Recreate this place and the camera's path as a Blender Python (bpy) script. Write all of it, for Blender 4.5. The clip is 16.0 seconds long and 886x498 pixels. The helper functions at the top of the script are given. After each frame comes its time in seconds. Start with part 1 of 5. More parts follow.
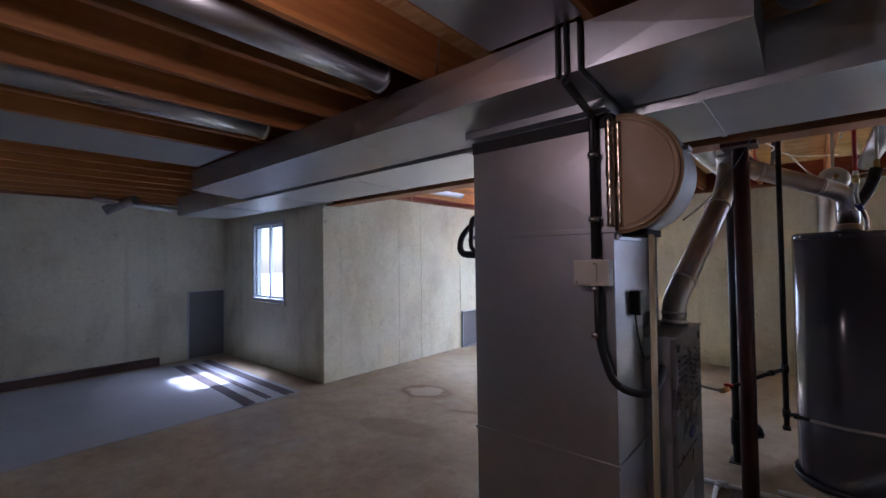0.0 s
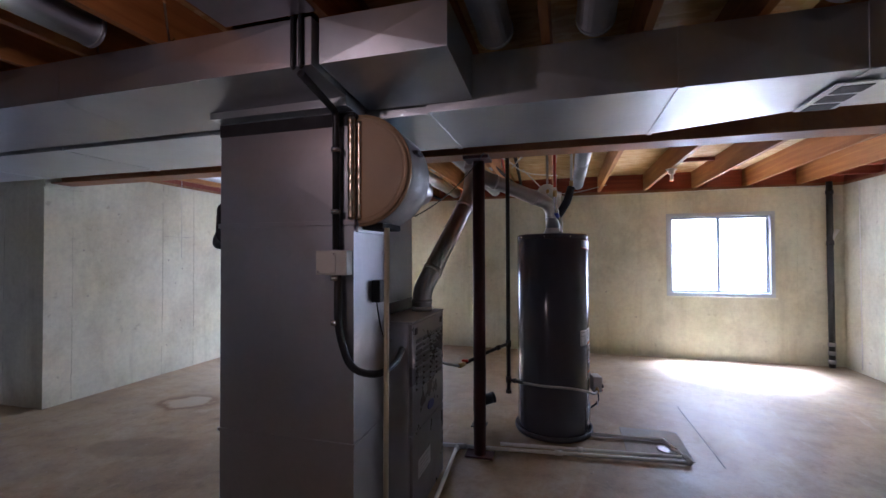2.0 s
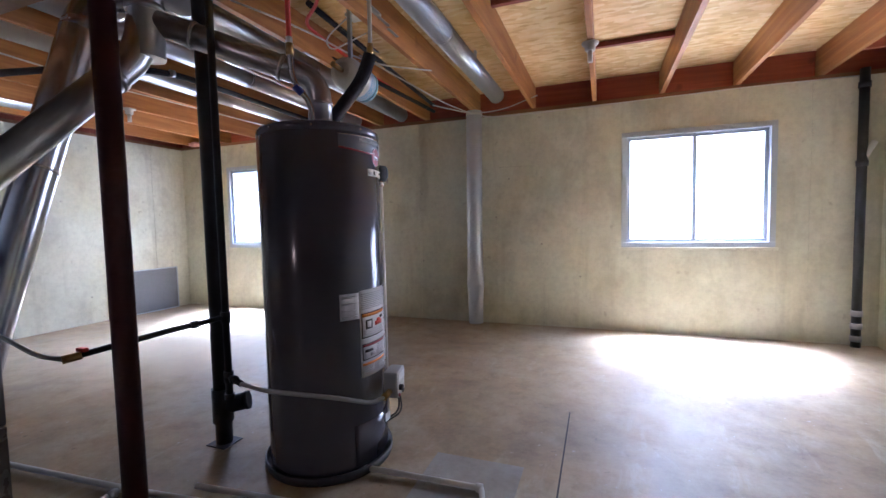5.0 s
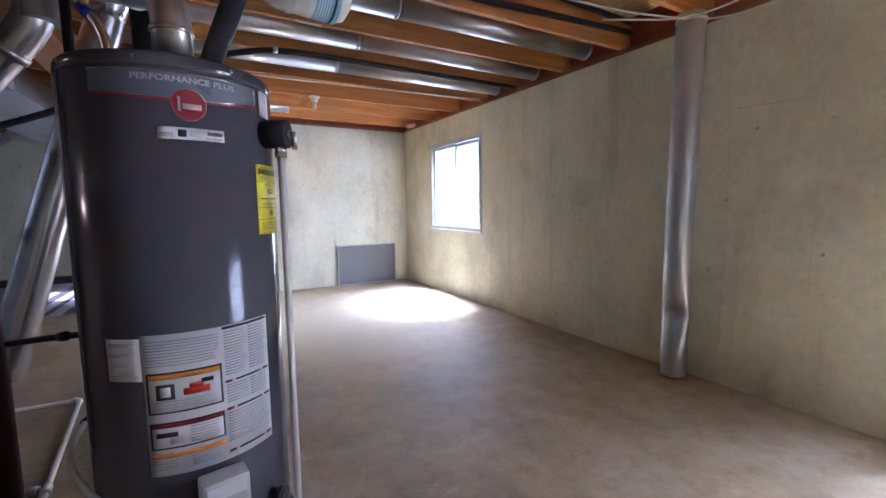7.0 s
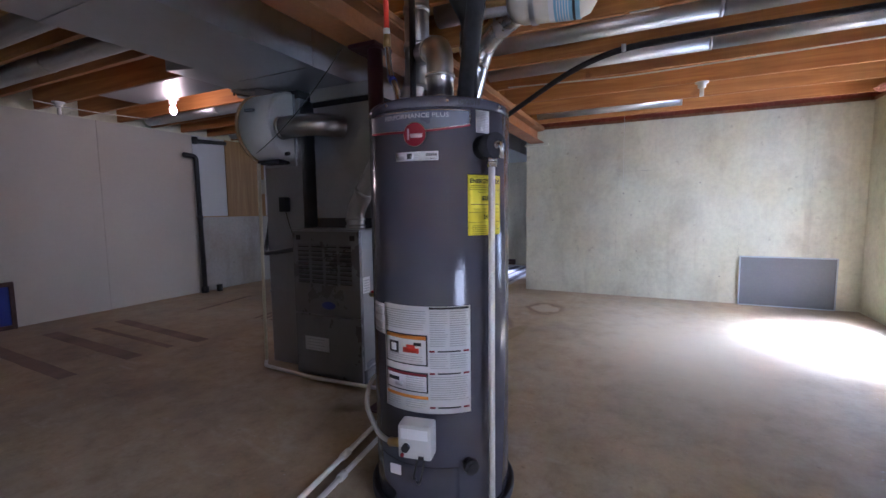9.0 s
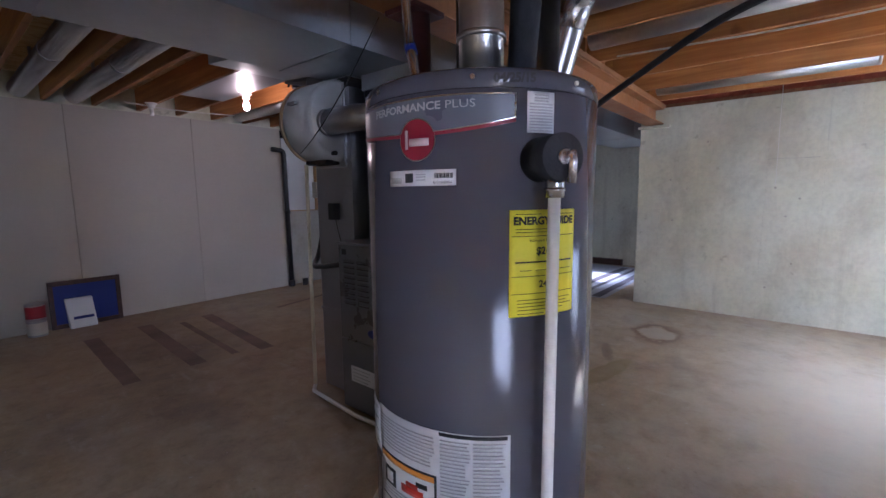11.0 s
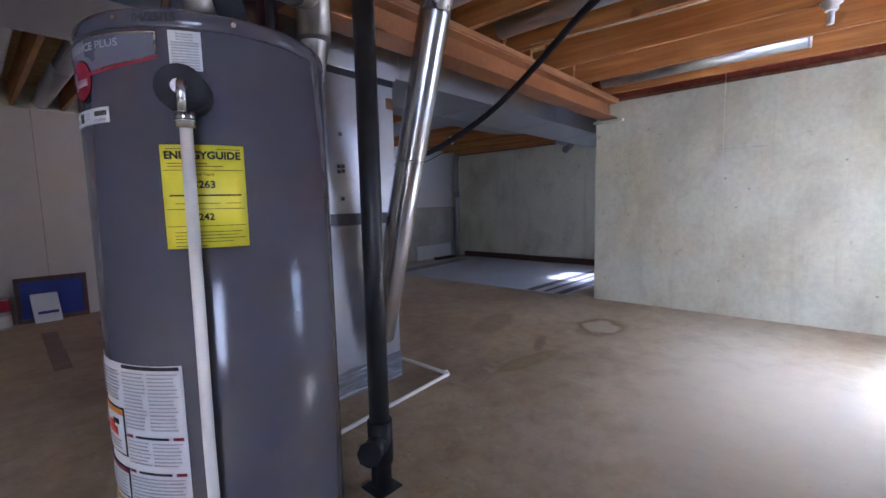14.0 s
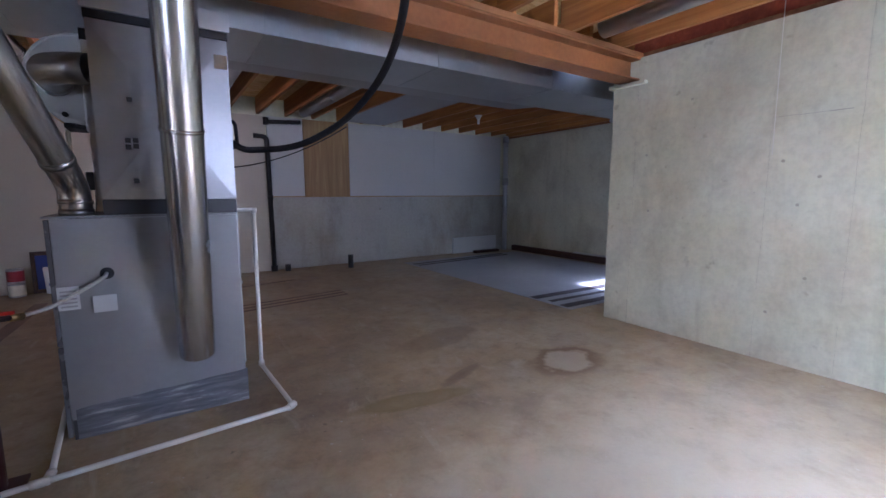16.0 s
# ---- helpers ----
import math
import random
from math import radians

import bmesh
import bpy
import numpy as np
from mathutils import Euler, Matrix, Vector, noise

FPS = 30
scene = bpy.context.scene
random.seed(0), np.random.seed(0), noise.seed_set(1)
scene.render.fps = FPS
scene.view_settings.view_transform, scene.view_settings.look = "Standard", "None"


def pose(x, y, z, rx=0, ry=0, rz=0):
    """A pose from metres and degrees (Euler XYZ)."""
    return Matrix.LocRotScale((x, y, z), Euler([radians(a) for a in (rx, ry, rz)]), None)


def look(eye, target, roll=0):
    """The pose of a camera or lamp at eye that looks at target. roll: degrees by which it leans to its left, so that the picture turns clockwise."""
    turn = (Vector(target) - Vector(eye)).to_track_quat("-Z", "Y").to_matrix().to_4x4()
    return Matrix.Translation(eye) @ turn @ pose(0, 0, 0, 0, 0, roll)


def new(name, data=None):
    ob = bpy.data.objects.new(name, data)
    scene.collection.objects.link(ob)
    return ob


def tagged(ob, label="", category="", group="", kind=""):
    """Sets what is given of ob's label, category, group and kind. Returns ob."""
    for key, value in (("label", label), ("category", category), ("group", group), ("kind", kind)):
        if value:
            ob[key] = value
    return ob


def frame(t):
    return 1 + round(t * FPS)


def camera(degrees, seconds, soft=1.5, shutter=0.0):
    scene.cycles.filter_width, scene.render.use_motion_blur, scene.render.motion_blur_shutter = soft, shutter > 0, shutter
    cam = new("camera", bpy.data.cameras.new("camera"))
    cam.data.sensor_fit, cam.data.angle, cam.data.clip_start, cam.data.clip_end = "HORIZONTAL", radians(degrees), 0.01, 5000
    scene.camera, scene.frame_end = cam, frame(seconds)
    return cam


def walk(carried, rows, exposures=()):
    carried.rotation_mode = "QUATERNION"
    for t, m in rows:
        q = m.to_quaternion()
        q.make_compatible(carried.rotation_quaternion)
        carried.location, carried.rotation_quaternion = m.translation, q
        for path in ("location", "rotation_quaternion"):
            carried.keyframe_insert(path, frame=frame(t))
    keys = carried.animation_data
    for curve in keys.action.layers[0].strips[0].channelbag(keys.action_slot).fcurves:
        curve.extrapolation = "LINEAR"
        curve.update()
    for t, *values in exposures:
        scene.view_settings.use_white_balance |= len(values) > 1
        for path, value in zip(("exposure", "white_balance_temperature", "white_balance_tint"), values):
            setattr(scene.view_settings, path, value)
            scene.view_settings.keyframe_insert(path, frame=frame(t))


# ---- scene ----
cam = camera(92.1, 16.0)
PATH = [
    (0, (-0.76, -3.948, 1.467), (-2.065, -2.433, 1.515), -0.8),
    (0.5, (-0.684, -3.918, 1.454), (-1.717, -2.206, 1.502), -0.4),
    (1, (-0.619, -3.852, 1.445), (-1.449, -2.033, 1.49), -0.4),
    (1.5, (-0.557, -3.865, 1.435), (-1.241, -1.985, 1.471), -0.2),
    (2, (-0.474, -3.842, 1.429), (-1.022, -1.918, 1.462), -0.2),
    (2.5, (-0.377, -3.786, 1.355), (-0.724, -1.817, 1.385), -0.2),
    (3, (-0.185, -3.635, 1.303), (-0.515, -1.662, 1.328), -0.4),
    (3.5, (-0.012, -3.273, 1.211), (-0.341, -1.301, 1.156), -0.6),
    (4, (0.249, -2.833, 1.149), (-0.058, -0.859, 1.059), -0.7),
    (4.2, (0.369, -2.66, 1.136), (0.059, -0.686, 1.037), -0.9),
    (6.3, (1.068, -0.692, 1.181), (-0.361, 0.697, 1.006), -0.6),
    (6.5, (1.103, -0.51, 1.158), (-0.352, 0.85, 0.973), -0.7),
    (7, (1.067, -0.109, 1.196), (-0.661, 0.876, 0.987), -0.7),
    (7.5, (0.929, 0.225, 1.203), (-0.993, 0.736, 0.988), -0.9),
    (8, (0.798, 0.432, 1.213), (-1.191, 0.362, 1.011), -0.3),
    (8.5, (0.876, 0.514, 1.207), (-0.991, -0.182, 1.041), -0.8),
    (9, (1.05, 0.641, 1.203), (-0.744, -0.225, 1.019), -0.7),
    (9.2, (1.088, 0.72, 1.209), (-0.674, -0.206, 1.016), -0.6),
    (11.3, (0.179, 0.424, 1.401), (-1.326, -0.875, 1.181), -0.6),
    (11.5, (0.072, 0.383, 1.433), (-1.42, -0.938, 1.266), -0.8),
    (12, (-0.015, 0.328, 1.491), (-1.513, -0.997, 1.438), -0.8),
    (12.5, (-0.002, 0.32, 1.467), (-1.504, -0.999, 1.445), -0.8),
    (13, (0.056, 0.377, 1.407), (-1.447, -0.942, 1.393), -0.9),
    (13.5, (0.075, 0.702, 1.255), (-1.411, -0.636, 1.188), -1.0),
    (14, (-0.095, 1.089, 1.188), (-1.576, -0.24, 0.984), -1.3),
    (14.5, (-0.485, 1.272, 1.17), (-2.06, 0.065, 0.922), -0.9),
    (15, (-0.891, 1.42, 1.142), (-2.474, 0.226, 0.887), -0.8),
    (15.5, (-1.282, 1.508, 1.175), (-2.648, 0.07, 0.918), -0.4),
    (16, (-1.702, 1.489, 1.174), (-2.796, -0.166, 0.919), -0.1),
]
EXPOSURES = [(0, 1.75, 5100, 23), (4, 1.85, 5100, 23), (7, 1.90, 5100, 23), (9, 1.75, 5100, 23), (12.5, 1.80, 5100, 23), (15.5, 1.96, 5060, 23), (16, 1.92, 5060, 23)]
walk(cam, [(t, look(eye, target, roll)) for t, eye, target, roll in PATH], EXPOSURES)

# ---- world and light ----
world = bpy.data.worlds.new("sky")
scene.world = world
world.use_nodes = True
wn = world.node_tree
sky = wn.nodes.new("ShaderNodeTexSky")
sky.sky_type, sky.sun_disc = "NISHITA", False
sky.sun_elevation, sky.sun_rotation = radians(58), radians(0)
wn.links.new(sky.outputs[0], wn.nodes["Background"].inputs[0])
wn.nodes["Background"].inputs[1].default_value = 0.12
sun = bpy.data.lights.new("sun", "SUN")
sun.energy, sun.angle, sun.color = 5.0, radians(2.5), (1.0, 0.97, 0.93)
new("sun", sun).matrix_world = look((0, 3, 4.8), (0, 0, 0))


def area_lamp(name, at, target, width, height, power, colour, spread=180):
    data = bpy.data.lights.new(name, "AREA")
    data.shape, data.size, data.size_y, data.energy, data.color = "RECTANGLE", width, height, power, colour
    data.spread = radians(spread)
    ob = new(name, data)
    ob.matrix_world = look(at, target)
    return ob


DAY = (0.86, 0.93, 1.0)
# daylight in the openings of the windows: level light off ground and distance, steep light from the high sky
for name, x, y, z, width, level, steep in (("daylight", 1.55, 2.90, 1.44, 1.2, 3.6, 58), ("daylight", -3.71, 2.90, 1.44, 1.15, 6.0, 58), ("daylight", -6.55, -0.89, 1.46, 0.85, 0.08, 2.5)):
    area_lamp(name, (x, y, z), (x, y - 1.5, z - 0.6), width, 1.02, level, DAY)
    area_lamp("high_sky", (x, y + 0.03, z + 0.16), (x, y - 0.56, 0.0), width * 0.6, 0.3, 0.62 * steep, DAY, 50)
    area_lamp("low_sky", (x, y - 0.01, z + 0.1), (x, y - 0.75, 0.0), width * 0.9, 0.3, 0.12 * steep, DAY, 100)
bulb_data = bpy.data.lights.new("bulb_light", "POINT")
bulb_data.energy, bulb_data.color, bulb_data.shadow_soft_size = 2.6, (1.0, 0.72, 0.52), 0.03
new("bulb_light", bulb_data).location = (-1.78, -3.75, 2.235)

# ---- materials ----


def material(name, rough=0.6, metal=0.0):
    m = bpy.data.materials.new(name)
    m.use_nodes = True
    nt = m.node_tree
    b = nt.nodes["Principled BSDF"]
    b.inputs["Roughness"].default_value, b.inputs["Metallic"].default_value = rough, metal
    return m, nt, b


def node(nt, kind, **values):
    n = nt.nodes.new(kind)
    for key, v in values.items():
        n.inputs[key].default_value = v
    return n


def coords(nt, scale=(1, 1, 1), space="Object"):
    c = nt.nodes.new("ShaderNodeTexCoord")
    m = node(nt, "ShaderNodeMapping", Scale=scale)
    nt.links.new(c.outputs[space], m.inputs["Vector"])
    return m.outputs["Vector"]


def noise_of(nt, vec, scale, detail=4, rough=0.6, distortion=0.0):
    n = node(nt, "ShaderNodeTexNoise", Scale=scale, Detail=detail, Roughness=rough, Distortion=distortion)
    nt.links.new(vec, n.inputs["Vector"])
    return n.outputs["Fac"]


def ramp(nt, fac, stops):
    r = nt.nodes.new("ShaderNodeValToRGB")
    e = r.color_ramp.elements
    while len(e) < len(stops):
        e.new(0.5)
    for el, (p, c) in zip(e, stops):
        el.position, el.color = p, (*c, 1) if len(c) == 3 else c
    nt.links.new(fac, r.inputs["Fac"])
    return r.outputs["Color"]


def mix(nt, fac, a, b, mode="MIX"):
    n = nt.nodes.new("ShaderNodeMix")
    n.data_type, n.blend_type = "RGBA", mode
    for sock, v in ((n.inputs[0], fac), (n.inputs[6], a), (n.inputs[7], b)):
        if isinstance(v, (int, float)):
            sock.default_value = v
        elif isinstance(v, tuple):
            sock.default_value = (*v, 1)
        else:
            nt.links.new(v, sock)
    return n.outputs[2]


def bump(nt, b, height, strength=0.2, distance=0.01):
    n = node(nt, "ShaderNodeBump", Strength=strength, Distance=distance)
    nt.links.new(height, n.inputs["Height"])
    nt.links.new(n.outputs["Normal"], b.inputs["Normal"])


def simple(name, colour, rough=0.5, metal=0.0, vary=0.12, scale=9.0, relief=0.0, gloss=1.0):
    """A paint, plastic or metal with soft variation of tone and gloss at two sizes."""
    m, nt, b = material(name, rough, metal)
    v = coords(nt)
    big, small = noise_of(nt, v, scale * 0.25, 3), noise_of(nt, v, scale * 6, 3)
    lo, hi = tuple(c * (1 - vary) for c in colour), tuple(min(1, c * (1 + vary)) for c in colour)
    col = ramp(nt, big, [(0.3, lo), (0.7, hi)])
    col = mix(nt, 0.25, col, ramp(nt, small, [(0.35, lo), (0.65, hi)]))
    nt.links.new(col, b.inputs["Base Color"])
    r = ramp(nt, noise_of(nt, v, scale, 4), [(0.3, (max(0, rough - 0.08 * gloss),) * 3), (0.7, (min(1, rough + 0.1 * gloss),) * 3)])
    nt.links.new(r, b.inputs["Roughness"])
    if relief:
        bump(nt, b, small, relief, 0.004)
    return m


def concrete_wall(name, base):
    m, nt, b = material(name, 0.85)
    v = coords(nt)
    a = noise_of(nt, v, 0.8, 4, 0.55, 0.2)
    s = noise_of(nt, coords(nt, (1.0, 1.0, 0.55)), 1.9, 6, 0.6, 0.25)
    f = noise_of(nt, v, 22, 5, 0.7)
    dark, hi = tuple(c * k for c, k in zip(base, (0.56, 0.53, 0.47))), tuple(min(1, c * 1.14) for c in base)
    warm = (base[0] * 0.96, base[1] * 0.90, base[2] * 0.74)
    col = ramp(nt, a, [(0.34, warm), (0.48, base), (0.62, hi)])
    col = mix(nt, 0.5, col, ramp(nt, s, [(0.30, dark), (0.47, base), (0.64, hi)]))
    # darker damp blotches with soft ragged borders, and runs of water
    blot = noise_of(nt, coords(nt, (1.0, 1.0, 0.8)), 1.1, 6, 0.6, 0.15)
    col = mix(nt, ramp(nt, blot, [(0.54, (0, 0, 0)), (0.62, (0.24, 0.24, 0.24)), (0.74, (0.40, 0.40, 0.40))]), col, dark)
    drip = noise_of(nt, coords(nt, (5.0, 5.0, 0.35)), 1.0, 5, 0.6)
    col = mix(nt, ramp(nt, drip, [(0.57, (0, 0, 0)), (0.70, (0.30, 0.30, 0.30))]), col, dark)
    col = mix(nt, 0.26, col, ramp(nt, f, [(0.3, (0.5, 0.49, 0.45)), (0.6, (1, 1, 1))]), "MULTIPLY")
    spots = ramp(nt, noise_of(nt, v, 9, 3, 0.5), [(0.68, (0, 0, 0)), (0.74, (0.5, 0.5, 0.5))])
    col = mix(nt, spots, col, dark)
    # small air holes of the pour
    holes = node(nt, "ShaderNodeTexVoronoi", Scale=8.0)
    nt.links.new(v, holes.inputs["Vector"])
    hole = ramp(nt, holes.outputs["Distance"], [(0.0, (0.6, 0.6, 0.6)), (0.022, (0.4, 0.4, 0.4)), (0.04, (0, 0, 0))])
    col = mix(nt, hole, col, tuple(c * 0.35 for c in base))
    nt.links.new(col, b.inputs["Base Color"])
    pits = ramp(nt, noise_of(nt, v, 60, 3, 0.6), [(0.3, (0, 0, 0)), (0.42, (1, 1, 1))])
    bump(nt, b, mix(nt, 0.5, pits, f), 0.22, 0.006)
    return m


def concrete_floor():
    m, nt, b = material("floor concrete", 0.62)
    v = coords(nt)
    a = noise_of(nt, v, 0.55, 5, 0.62, 0.3)
    c2 = noise_of(nt, v, 2.4, 6, 0.65)
    f = noise_of(nt, v, 40, 4, 0.7)
    col = ramp(nt, a, [(0.33, (0.20, 0.14, 0.095)), (0.48, (0.365, 0.272, 0.160)), (0.64, (0.435, 0.372, 0.280))])
    col = mix(nt, 0.4, col, ramp(nt, c2, [(0.35, (0.17, 0.125, 0.09)), (0.5, (0.355, 0.272, 0.170)), (0.66, (0.455, 0.395, 0.315))]))
    col = mix(nt, 0.3, col, ramp(nt, f, [(0.3, (0.6, 0.58, 0.55)), (0.6, (1, 1, 1))]), "MULTIPLY")
    specks = noise_of(nt, v, 17, 2, 0.5)
    col = mix(nt, ramp(nt, specks, [(0.70, (0, 0, 0)), (0.78, (0.6, 0.6, 0.6))]), col, (0.12, 0.085, 0.055))
    flecks = noise_of(nt, v, 28, 2, 0.5)
    col = mix(nt, ramp(nt, flecks, [(0.71, (0, 0, 0)), (0.76, (0.55, 0.55, 0.55))]), col, (0.50, 0.47, 0.43))
    scuff = noise_of(nt, coords(nt, (2.0, 0.7, 1)), 3.2, 6, 0.7, 0.8)
    col = mix(nt, ramp(nt, scuff, [(0.57, (0, 0, 0)), (0.70, (0.45, 0.45, 0.45))]), col, (0.45, 0.39, 0.30))
    worn = noise_of(nt, v, 7.5, 6, 0.72, 0.3)
    col = mix(nt, 0.55, col, ramp(nt, worn, [(0.34, (0.66, 0.62, 0.58)), (0.5, (1, 1, 1)), (0.66, (1.12, 1.13, 1.14))]), "MULTIPLY")
    warp = noise_of(nt, v, 4.5, 5, 0.6)
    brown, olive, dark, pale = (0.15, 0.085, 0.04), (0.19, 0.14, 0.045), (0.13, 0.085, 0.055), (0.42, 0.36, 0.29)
    # water rings and spills, and one broad pale area: centre, size along x and y, turn, colour and how strong at each
    # distance from the centre
    for (x, y), (sx, sy), turn, tone, stops in (
            ((-4.03, -0.46), (0.30, 0.22), 8, pale, [(0.0, 0.7), (0.62, 0.55), (0.8, 0.0)]),
            ((-4.03, -0.46), (0.30, 0.22), 8, brown, [(0.62, 0.0), (0.80, 0.85), (0.90, 0.75), (1.12, 0.12), (1.4, 0.0)]),
            ((-2.83, -0.54), (0.36, 0.085), -10, olive, [(0.0, 0.5), (0.6, 0.6), (0.9, 0.75), (1.15, 0.0)]),
            ((-3.28, -0.68), (0.24, 0.05), 22, dark, [(0.0, 0.8), (0.7, 0.55), (1.1, 0.0)]),
            ((-3.55, -1.35), (0.42, 0.16), 15, dark, [(0.0, 0.35), (0.8, 0.4), (1.15, 0.0)]),
            # broad pale area before window_1: paler slab with the window's daylight painted in
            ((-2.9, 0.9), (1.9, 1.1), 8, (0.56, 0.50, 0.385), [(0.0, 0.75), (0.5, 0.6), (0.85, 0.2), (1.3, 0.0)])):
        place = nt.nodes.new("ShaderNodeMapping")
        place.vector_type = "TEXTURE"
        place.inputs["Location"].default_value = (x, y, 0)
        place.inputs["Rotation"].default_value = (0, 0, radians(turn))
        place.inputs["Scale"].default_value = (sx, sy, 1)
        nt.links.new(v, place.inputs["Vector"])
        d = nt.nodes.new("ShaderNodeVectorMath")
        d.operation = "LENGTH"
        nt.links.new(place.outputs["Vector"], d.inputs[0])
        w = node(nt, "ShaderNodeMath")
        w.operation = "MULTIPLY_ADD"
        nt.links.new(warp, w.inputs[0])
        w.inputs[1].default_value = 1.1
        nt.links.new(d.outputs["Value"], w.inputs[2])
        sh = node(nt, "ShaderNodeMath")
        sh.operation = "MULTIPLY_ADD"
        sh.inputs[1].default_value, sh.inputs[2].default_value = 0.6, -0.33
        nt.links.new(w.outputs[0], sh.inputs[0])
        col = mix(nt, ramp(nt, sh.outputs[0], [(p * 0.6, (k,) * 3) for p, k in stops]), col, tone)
    nt.links.new(col, b.inputs["Base Color"])
    nt.links.new(ramp(nt, c2, [(0.3, (0.42,) * 3), (0.7, (0.68,) * 3)]), b.inputs["Roughness"])
    bump(nt, b, mix(nt, 0.4, c2, f), 0.12, 0.006)
    return m


def wood(name, dark, light, rough=0.6, axis=1):
    m, nt, b = material(name, rough)
    sc = [9, 9, 9]
    sc[axis] = 0.5
    v = coords(nt, tuple(sc))
    info = nt.nodes.new("ShaderNodeObjectInfo")
    add = nt.nodes.new("ShaderNodeVectorMath")
    nt.links.new(v, add.inputs[0])
    nt.links.new(info.outputs["Random"], add.inputs[1])
    n = node(nt, "ShaderNodeTexNoise", Scale=2.2, Detail=6, Roughness=0.6, Distortion=0.5)
    nt.links.new(add.outputs[0], n.inputs["Vector"])
    g = n.outputs["Fac"]
    col = ramp(nt, g, [(0.3, dark), (0.55, tuple((p + q) / 2 for p, q in zip(dark, light))), (0.7, light)])
    tint = ramp(nt, info.outputs["Random"], [(0, (0.78, 0.74, 0.72)), (1, (1.05, 1.02, 1.0))])
    col = mix(nt, 0.8, col, tint, "MULTIPLY")
    knots = noise_of(nt, coords(nt, (3, 3, 3)), 1.1, 2)
    col = mix(nt, ramp(nt, knots, [(0.68, (0, 0, 0)), (0.74, (0.6, 0.6, 0.6))]), col, tuple(c * 0.5 for c in dark))
    nt.links.new(col, b.inputs["Base Color"])
    bump(nt, b, g, 0.15, 0.004)
    return m


def osb():
    m, nt, b = material("subfloor sheathing", 0.75)
    v = coords(nt, (1, 1, 1))
    vo = node(nt, "ShaderNodeTexVoronoi", Scale=26)
    vs = coords(nt, (0.45, 1.2, 1))
    nt.links.new(vs, vo.inputs["Vector"])
    bw = nt.nodes.new("ShaderNodeSeparateColor")
    nt.links.new(vo.outputs["Color"], bw.inputs[0])
    col = ramp(nt, bw.outputs[0], [(0, (0.66, 0.43, 0.17)), (0.5, (0.80, 0.57, 0.26)), (1, (0.86, 0.67, 0.36))])
    st = noise_of(nt, v, 1.6, 5)
    col = mix(nt, 0.7, col, ramp(nt, st, [(0.3, (0.76, 0.64, 0.48)), (0.55, (1, 1, 1))]), "MULTIPLY")
    nt.links.new(col, b.inputs["Base Color"])
    bump(nt, b, bw.outputs[0], 0.2, 0.003)
    return m


def galvanised(name, base=(0.58, 0.60, 0.63), rough=0.38):
    m, nt, b = material(name, rough, 1.0)
    v = coords(nt)
    vo = node(nt, "ShaderNodeTexVoronoi", Scale=45)
    nt.links.new(v, vo.inputs["Vector"])
    sp = nt.nodes.new("ShaderNodeSeparateColor")
    nt.links.new(vo.outputs["Color"], sp.inputs[0])
    a = noise_of(nt, v, 1.8, 5)
    lo, hi = tuple(c * 0.88 for c in base), tuple(min(1, c * 1.08) for c in base)
    col = ramp(nt, a, [(0.3, lo), (0.7, hi)])
    col = mix(nt, 0.18, col, ramp(nt, sp.outputs[0], [(0, lo), (1, hi)]))
    nt.links.new(col, b.inputs["Base Color"])
    nt.links.new(ramp(nt, a, [(0.3, (rough - 0.02,) * 3), (0.7, (rough + 0.06,) * 3)]), b.inputs["Roughness"])
    bump(nt, b, noise_of(nt, v, 1.6, 2), 0.03, 0.012)
    return m


def glowing(name, colour, strength):
    m, nt, b = material(name, 0.9)
    b.inputs["Base Color"].default_value = (0, 0, 0, 1)
    b.inputs["Emission Color"].default_value, b.inputs["Emission Strength"].default_value = (*colour, 1), strength
    return m


WALL = concrete_wall("poured concrete", (0.64, 0.63, 0.50))
FLOOR = concrete_floor()
JOIST = wood("joist lumber", (0.33, 0.125, 0.034), (0.58, 0.275, 0.075))
BEAMWOOD = wood("beam lumber", (0.26, 0.11, 0.04), (0.52, 0.27, 0.11), axis=0)
PLATE = wood("sill lumber", (0.22, 0.09, 0.04), (0.40, 0.19, 0.08), axis=0)
OSB = osb()
BEAMSTEEL = simple("red-brown primed steel", (0.31, 0.125, 0.042), 0.5, 0.0, 0.3, 5, 0.08)
GALV = galvanised("galvanised sheet")
GALV_DULL = galvanised("dull galvanised sheet", (0.43, 0.43, 0.46), 0.40)
ALU = galvanised("aluminium flue", (0.52, 0.51, 0.51), 0.31)
TANK = simple("charcoal tank enamel", (0.076, 0.074, 0.094), 0.15, 0.0, 0.03, 2, 0.0, 0.15)
CABINET = simple("furnace enamel", (0.30, 0.30, 0.32), 0.38, 0.3, 0.08, 5)
SEALANT, snt, sb = material("smeared duct sealant", 0.5)
sv = noise_of(snt, coords(snt, (1.2, 1.0, 9.0)), 3.0, 5, 0.65, 0.4)
snt.links.new(ramp(snt, sv, [(0.40, (0.11, 0.115, 0.14)), (0.56, (0.19, 0.195, 0.23)), (0.66, (0.42, 0.43, 0.46))]), sb.inputs["Base Color"])
bump(snt, sb, sv, 0.35, 0.006)
BRIGHT = galvanised("bright galvanised pipe", (0.62, 0.63, 0.66), 0.24)
YELLOWED = simple("yellowed plastic pipe", (0.58, 0.52, 0.36), 0.42, 0.0, 0.08, 10)
# cabinet enamel again, the front's shade put into a darker colour
SHADED_FRONT = simple("furnace enamel darkened for shade", (0.19, 0.185, 0.20), 0.30, 0.3, 0.08, 5)
